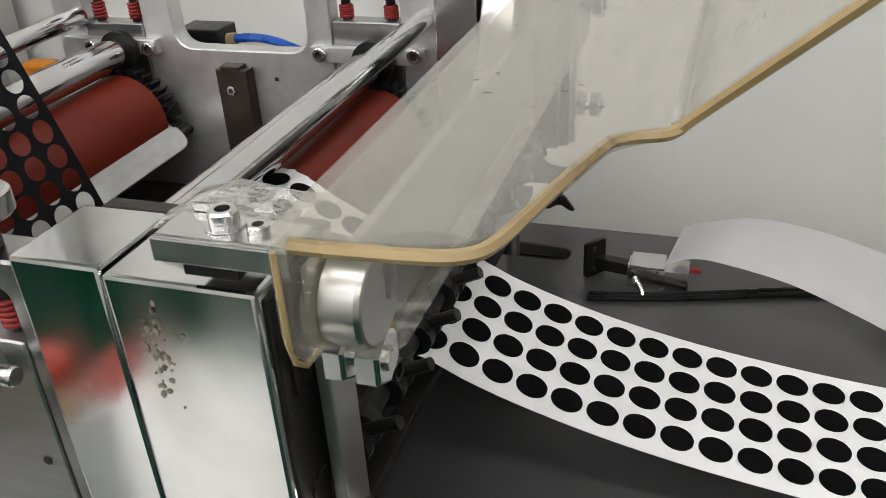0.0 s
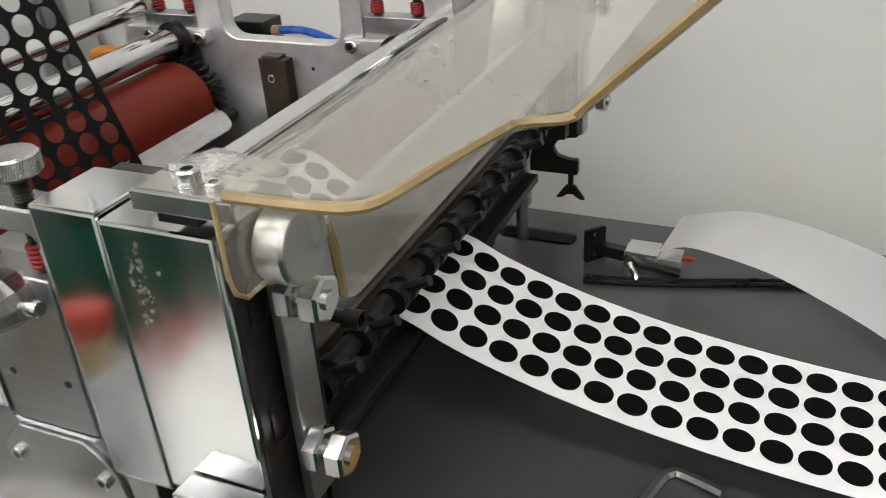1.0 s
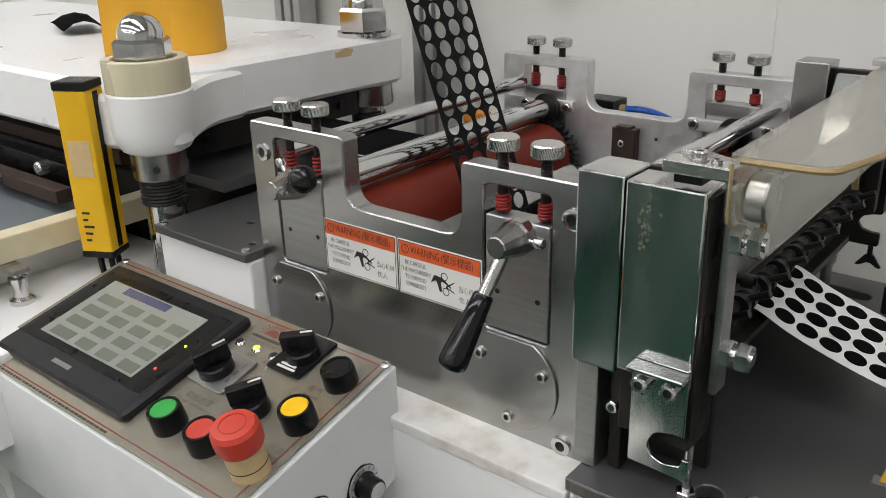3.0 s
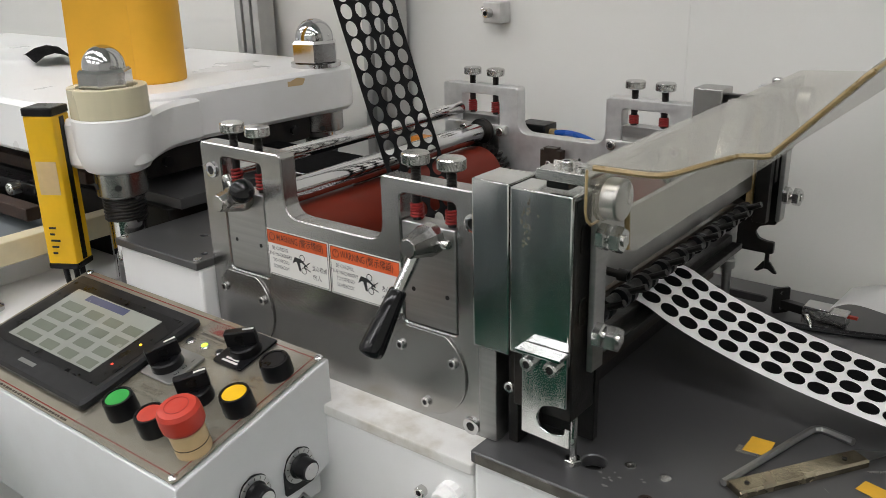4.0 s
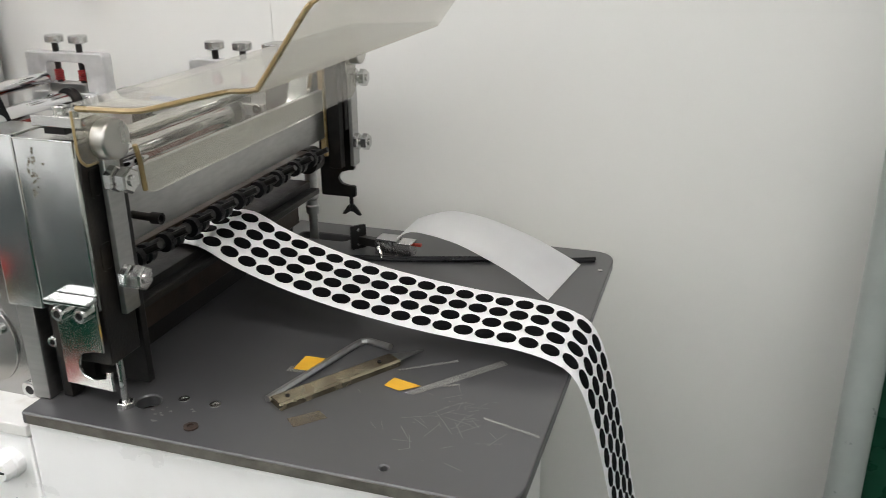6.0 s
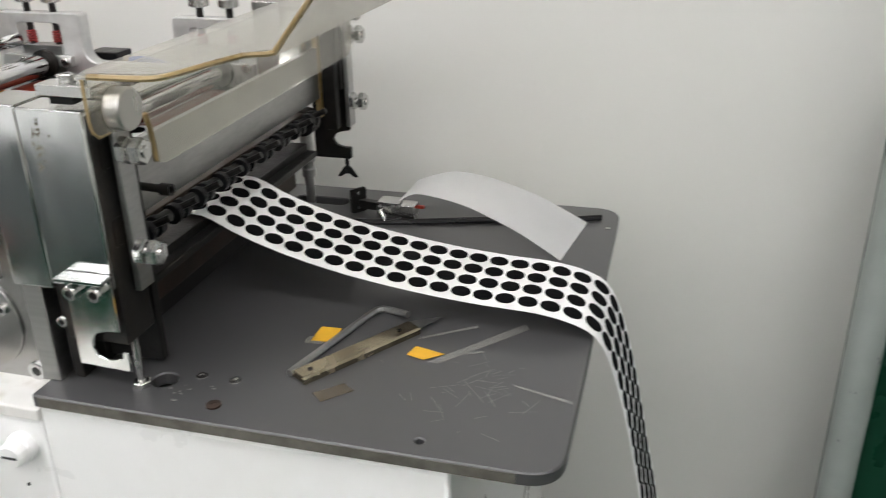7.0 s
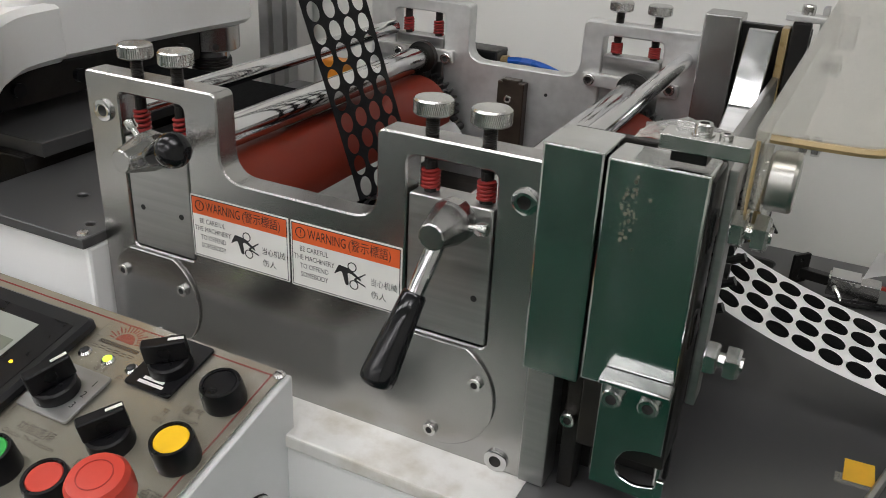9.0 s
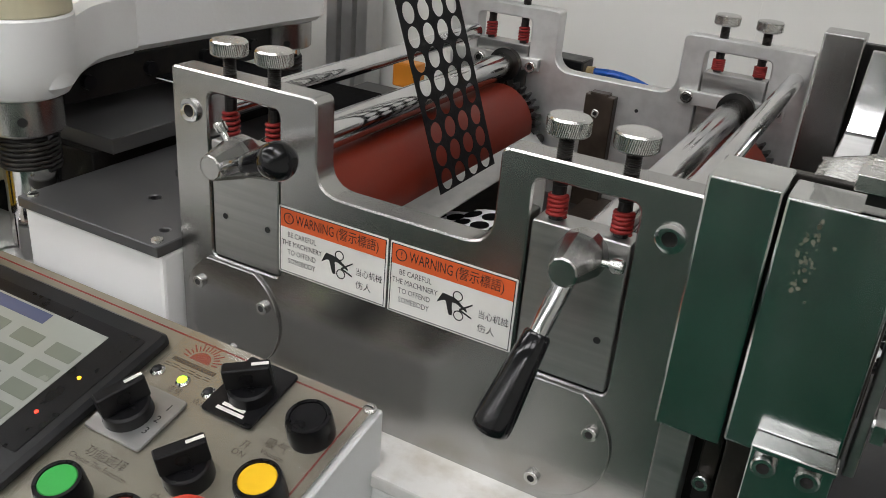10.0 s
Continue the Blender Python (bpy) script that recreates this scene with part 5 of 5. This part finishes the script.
# ---------------- things on the table ----------------
def build_table_things():
    def quad_sheet(name, label, cat, pts, mat, z=0.9004, thick=0.0003):
        t = thing(name, label, cat)
        part("sheet", slab([Vector(p) for p in pts], thick, to=lambda u, v, w: (u, v, z + w)), mat, t, smooth=0)
        return t
    quad_sheet("tape_scrap", "square scrap of yellow tape on the table", "tape", ((0.213, 0.088), (0.233, 0.089), (0.232, 0.114), (0.213, 0.113)), YELLOW_TAPE, 0.9008)
    quad_sheet("film_scrap", "clear film scrap under the yellow tape", "film", ((0.208, 0.083), (0.234, 0.085), (0.234, 0.097), (0.208, 0.095)), FILM)
    quad_sheet("tape_scrap", "yellow tape scrap stuck to a clear film strip", "tape", ((0.302, 0.085), (0.318, 0.080), (0.333, 0.093), (0.306, 0.100)), YELLOW_TAPE, 0.9008)
    quad_sheet("film_strip", "long narrow strip of clear film", "film", ((0.322, 0.078), (0.332, 0.078), (0.396, 0.152), (0.390, 0.160)), FILM)
    quad_sheet("film_strip", "thin clear film sliver", "film", ((0.303, 0.115), (0.305, 0.113), (0.352, 0.145), (0.349, 0.148)), FILM)
    quad_sheet("film_strip", "short clear film sliver near the table corner", "film", ((0.398, 0.062), (0.400, 0.059), (0.448, 0.045), (0.447, 0.049)), FILM)
    quad_sheet("film_strip", "tiny clear film sliver", "film", ((0.352, 0.098), (0.365, 0.104), (0.364, 0.107), (0.351, 0.101)), FILM)
    quad_sheet("film_scrap", "yellowish clear film scrap beside the blade holder", "film", ((0.246, 0.012), (0.257, 0.002), (0.277, 0.023), (0.266, 0.031)), AMBER_FILM)
    blade = thing("cutter_blade", "worn brass-coloured folded steel blade holder", "blade", pose(0.228, 0.026, 0.9005, 0, 0, 56.3))
    prof = [(-0.0095, 0.0), (0.0095, 0.0), (0.0095, 0.0045), (0.0075, 0.0060), (-0.0075, 0.0060), (-0.0095, 0.0045)]
    part("holder", slab([Vector(p) for p in prof], 0.122, to=lambda u, v, w: (w, u, v), bevel=0.0006), material("worn_brass_steel", (0.46, 0.40, 0.29), 0.22, 1.0, 0.2, 50, 0.1, 400, stain=(0.2, 0.17, 0.12), stain_amount=0.6, stain_scale=30), blade)
    part("tip", slab([Vector(p) for p in ((0.122, -0.008), (0.150, -0.006), (0.122, 0.008))], 0.001, to=lambda u, v, w: (u, v, 0.0045 + w)), STEEL, blade)
    for x in (0.012, 0.105):
        part("rivet", cyl((x, 0, 0.006), (x, 0, 0.0068), 0.002, 10), BLACK_STEEL, blade)
    hexk = thing("hex_key", "bent steel hex key lying against the blade holder", "hex key")
    part("bar", tube(smooth_path([(0.2185, 0.030, 0.9035), (0.236, 0.092, 0.9035), (0.250, 0.142, 0.9036), (0.255, 0.151, 0.9036), (0.262, 0.153, 0.9036), (0.286, 0.142, 0.9070)], 5), 0.0032, 6), STEEL, hexk)
    # latch bracket and sheet of paper at the far side
    lt = thing("latch_bracket", "dark steel latch bracket with a zinc clamp on the table", "bracket")
    part("lug", slab(rounded([(-0.010, 0.0), (0.010, 0.0), (0.010, 0.030), (-0.010, 0.030)], 0.002, 3), 0.003, [circle(0.0, 0.024, 0.0022, 10), circle(0.0, 0.006, 0.0022, 10)], to=lambda u, v, w: (u, v, w)), BLACK_STEEL, lt, m=pose(0.148, 0.386, 0.9005, 90, 0, 50))
    part("arm", box(0.0, 0.045, -0.005, 0.005, 0.006, 0.016, 0.001), BLACK_STEEL, lt, m=pose(0.150, 0.388, 0.9, 0, 0, -10))
    part("clamp_box", box(0.176, 0.222, 0.372, 0.392, 0.9005, 0.918, 0.001), ZINC, lt)
    part("clamp_plate", box(0.178, 0.204, 0.370, 0.392, 0.9185, 0.921, 0.0005), CHROME, lt)
    part("clamp_pin", tube([(0.182, 0.368, 0.912), (0.188, 0.362, 0.906), (0.190, 0.360, 0.902)], 0.0025, 8), ZINC, lt)
    part("red_tip", box(0.222, 0.230, 0.385, 0.389, 0.911, 0.914), RED_CAP, lt)
    cable = thing("black_cable", "two thin black cables under the paper sheet", "cable")
    for k in (0, 0.006):
        part("wire", tube(smooth_path([(0.150, 0.352 - k, 0.9025), (0.215, 0.366 - k, 0.9025), (0.30, 0.392 - k, 0.9025), (0.38, 0.41 - k, 0.9025), (0.432, 0.43 - k, 0.9025)], 4), 0.0022, 8), BLACK, cable)
    sheet = thing("paper_sheet", "white paper sheet arched over the latch, resting on the table", "paper")
    near = smooth_path([(0.204, 0.372, 0.9235), (0.225, 0.360, 0.938), (0.252, 0.347, 0.9425), (0.290, 0.337, 0.9390), (0.325, 0.325, 0.931), (0.360, 0.312, 0.921), (0.402, 0.301, 0.9012)], 4)
    far = smooth_path([(0.214, 0.418, 0.934), (0.238, 0.408, 0.946), (0.266, 0.399, 0.9555), (0.302, 0.393, 0.9545), (0.336, 0.393, 0.9455), (0.372, 0.400, 0.9290), (0.418, 0.410, 0.9012)], 4)
    b = bmesh.new()
    rows = [[b.verts.new(p.lerp(q, j / 6) + Vector((0, 0, 0.004 * math.sin(math.pi * j / 6) * math.sin(math.pi * i / (len(near) - 1))))) for j in range(7)] for i, (p, q) in enumerate(zip(near, far))]
    for a, c in zip(rows, rows[1:]):
        for j in range(6):
            b.faces.new((a[j], a[j + 1], c[j + 1], c[j]))
    bmesh.ops.solidify(b, geom=b.faces[:], thickness=0.0003)
    part("sheet", b, PAPER, sheet, smooth=60)


# ---------------- the running strip and its waste web ----------------
PITCH, ACROSS, DOT, WIDE = 0.0205, 0.0245, 0.0090, 0.109
STRIP = [(-0.75, 0.926), (-0.35, 0.926), (-0.262, 0.932), (-0.235, 0.942), (-0.15, 0.955), (-0.085, 0.992), (-0.046, 1.0285), (0.0, 1.010), (0.05, 0.988), (0.088, 0.985),
         (0.12, 0.971), (0.15, 0.960), (0.19, 0.9485), (0.24, 0.938), (0.30, 0.9295), (0.35, 0.925), (0.405, 0.922), (0.440, 0.914), (0.458, 0.901), (0.472, 0.872), (0.488, 0.816), (0.506, 0.735), (0.525, 0.640), (0.535, 0.50), (0.545, 0.3), (0.548, 0.02)]
WASTE = [(-0.60, 0.925), (-0.30, 0.925), (-0.245, 0.936), (-0.226, 0.957), (-0.230, 0.975), (-0.255, 1.045), (-0.33, 1.25), (-0.42, 1.50), (-0.56, 1.88), (-0.75, 2.4)]


class Track:
    """A way through points, by length along it."""
    def __init__(self, points):
        self.p = smooth_path([(x, 0, z) for x, z in points], 10)
        self.s = [0.0]
        for a, b in zip(self.p, self.p[1:]):
            self.s.append(self.s[-1] + (b - a).length)

    def at(self, s):
        s = min(max(s, 0.0), self.s[-1] - 1e-6)
        i = int(np.searchsorted(self.s, s, side="right")) - 1
        f = (s - self.s[i]) / (self.s[i + 1] - self.s[i])
        a, b = self.p[i], self.p[i + 1]
        return a.lerp(b, f)

    def where(self, x):
        return next(self.s[i] for i, q in enumerate(self.p) if q.x >= x)


STRIP_TRACK, WASTE_TRACK = Track(STRIP), Track(WASTE)
S_OUT, S_KNEE = STRIP_TRACK.where(0.09), STRIP_TRACK.where(0.42)


def strip_pose(s, push):
    """Pose of a strip piece at length s; push sags the free part while the rollers feed."""
    def point(q):
        p = STRIP_TRACK.at(q).copy()
        if S_OUT < q < S_KNEE and push:
            f = (q - S_OUT) / (S_KNEE - S_OUT)
            p.z -= push * math.sin(math.pi * f) ** 2 * (1 - 0.35 * f)
        return p
    a, b = point(s - 0.004), point(s + 0.004)
    p = point(s)
    f = min(max((p.x + 0.24) / 0.32, 0), 1)
    y = 0.232 + (0.198 - 0.232) * f
    d = (b - a).normalized()
    return pose(p.x, y, p.z, 0, -math.degrees(math.atan2(d.z, d.x)), 0)


def waste_pose(s):
    a, b, p = WASTE_TRACK.at(s - 0.004), WASTE_TRACK.at(s + 0.004), WASTE_TRACK.at(s)
    d = (b - a).normalized()
    return pose(p.x, 0.240, p.z, 0, -math.degrees(math.atan2(d.z, d.x)), 0)


STRIP_PIECES, WASTE_PIECES = [], []


def build_strip():
    st = thing("die_cut_strip", "white release paper strip carrying rows of black foam discs", "strip")
    half = PITCH / 2
    paper = mesh_of(box(-half / 2 - 0.0006, half / 2 + 0.0006, -WIDE / 2, WIDE / 2, -0.0003, 0.0), "paper_piece", 0)
    paper.materials.append(PAPER)
    disc = mesh_of(lathe([(DOT, 0.0), (DOT, 0.0008), (DOT - 0.0003, 0.001)], n=28), "disc", 30)
    disc.materials.append(BLACK_MATT)
    s = 0.02
    while s < STRIP_TRACK.where(0.497) + 0.12:
        for k in (0, 1):
            piece = new("paper_piece", paper)
            piece.parent = st
            STRIP_PIECES.append((piece, s + k * half))
            if k == 0:
                for j in range(4):
                    d = new("disc", disc)
                    d.parent = piece
                    d.location = (0, (j - 1.5) * ACROSS, 0.0001)
        s += PITCH
    wt = thing("waste_web", "black punched waste film rising from the peeling plate", "web")
    holes = [circle(0, (j - 1.5) * ACROSS, DOT + 0.0002, 24) for j in range(4)]
    net = mesh_of(slab(rect(-PITCH / 2 - 0.0002, PITCH / 2 + 0.0002, -0.0525, 0.0525), 0.0005, holes, to=lambda u, v, w: (u, v, w)), "punched_piece", 0)
    net.materials.append(WEB)
    s = 0.02
    while s < WASTE_TRACK.s[-1] - 0.55:
        p = new("punched_piece", net)
        p.parent = wt
        WASTE_PIECES.append((p, s))
        s += PITCH


# ---------------- what moves ----------------
STROKE = 0.5


def motions():
    n = int(round(10.0 / STROKE))
    for ob in MOVING:
        home = ob.matrix_basis.copy()
        rows = []
        for k in range(2 * n + 1):
            rows.append((k * STROKE / 2, Matrix.Translation((0, 0, 0.013 * (k % 2))) @ home))
        walk(ob, rows)
    for items, place in ((STRIP_PIECES, strip_pose), (WASTE_PIECES, lambda s, push: waste_pose(s))):
        for ob, s in items:
            rows = [(0.0, place(s, 0))]
            for k in range(n):
                t, a = k * STROKE, s + k * PITCH
                rows += [(t + 0.05, place(a, 0)), (t + 0.13, place(a + PITCH * 0.6, 0.016)), (t + 0.20, place(a + PITCH, 0.012)), (t + 0.33, place(a + PITCH, 0))]
            rows.append((10.0, place(s + n * PITCH, 0)))
            walk(ob, rows)


build_room()
build_base()
build_frames()
clamp_lever((-0.285, -0.018, 1.063), (-0.196, -0.074, 1.100), "clamp_lever", "chromed clamping lever turned outwards, black tapered grip", 0.055, (-0.55, 0, 0.83))
clamp_lever((-0.042, -0.014, 1.063), (-0.058, -0.069, 0.974), "clamp_lever", "chromed clamping lever with a black tapered grip", 0.062)
build_rollers()
build_covers()
build_outlet()
build_control_box()
build_press()
build_platen()
build_table_things()
build_strip()
motions()
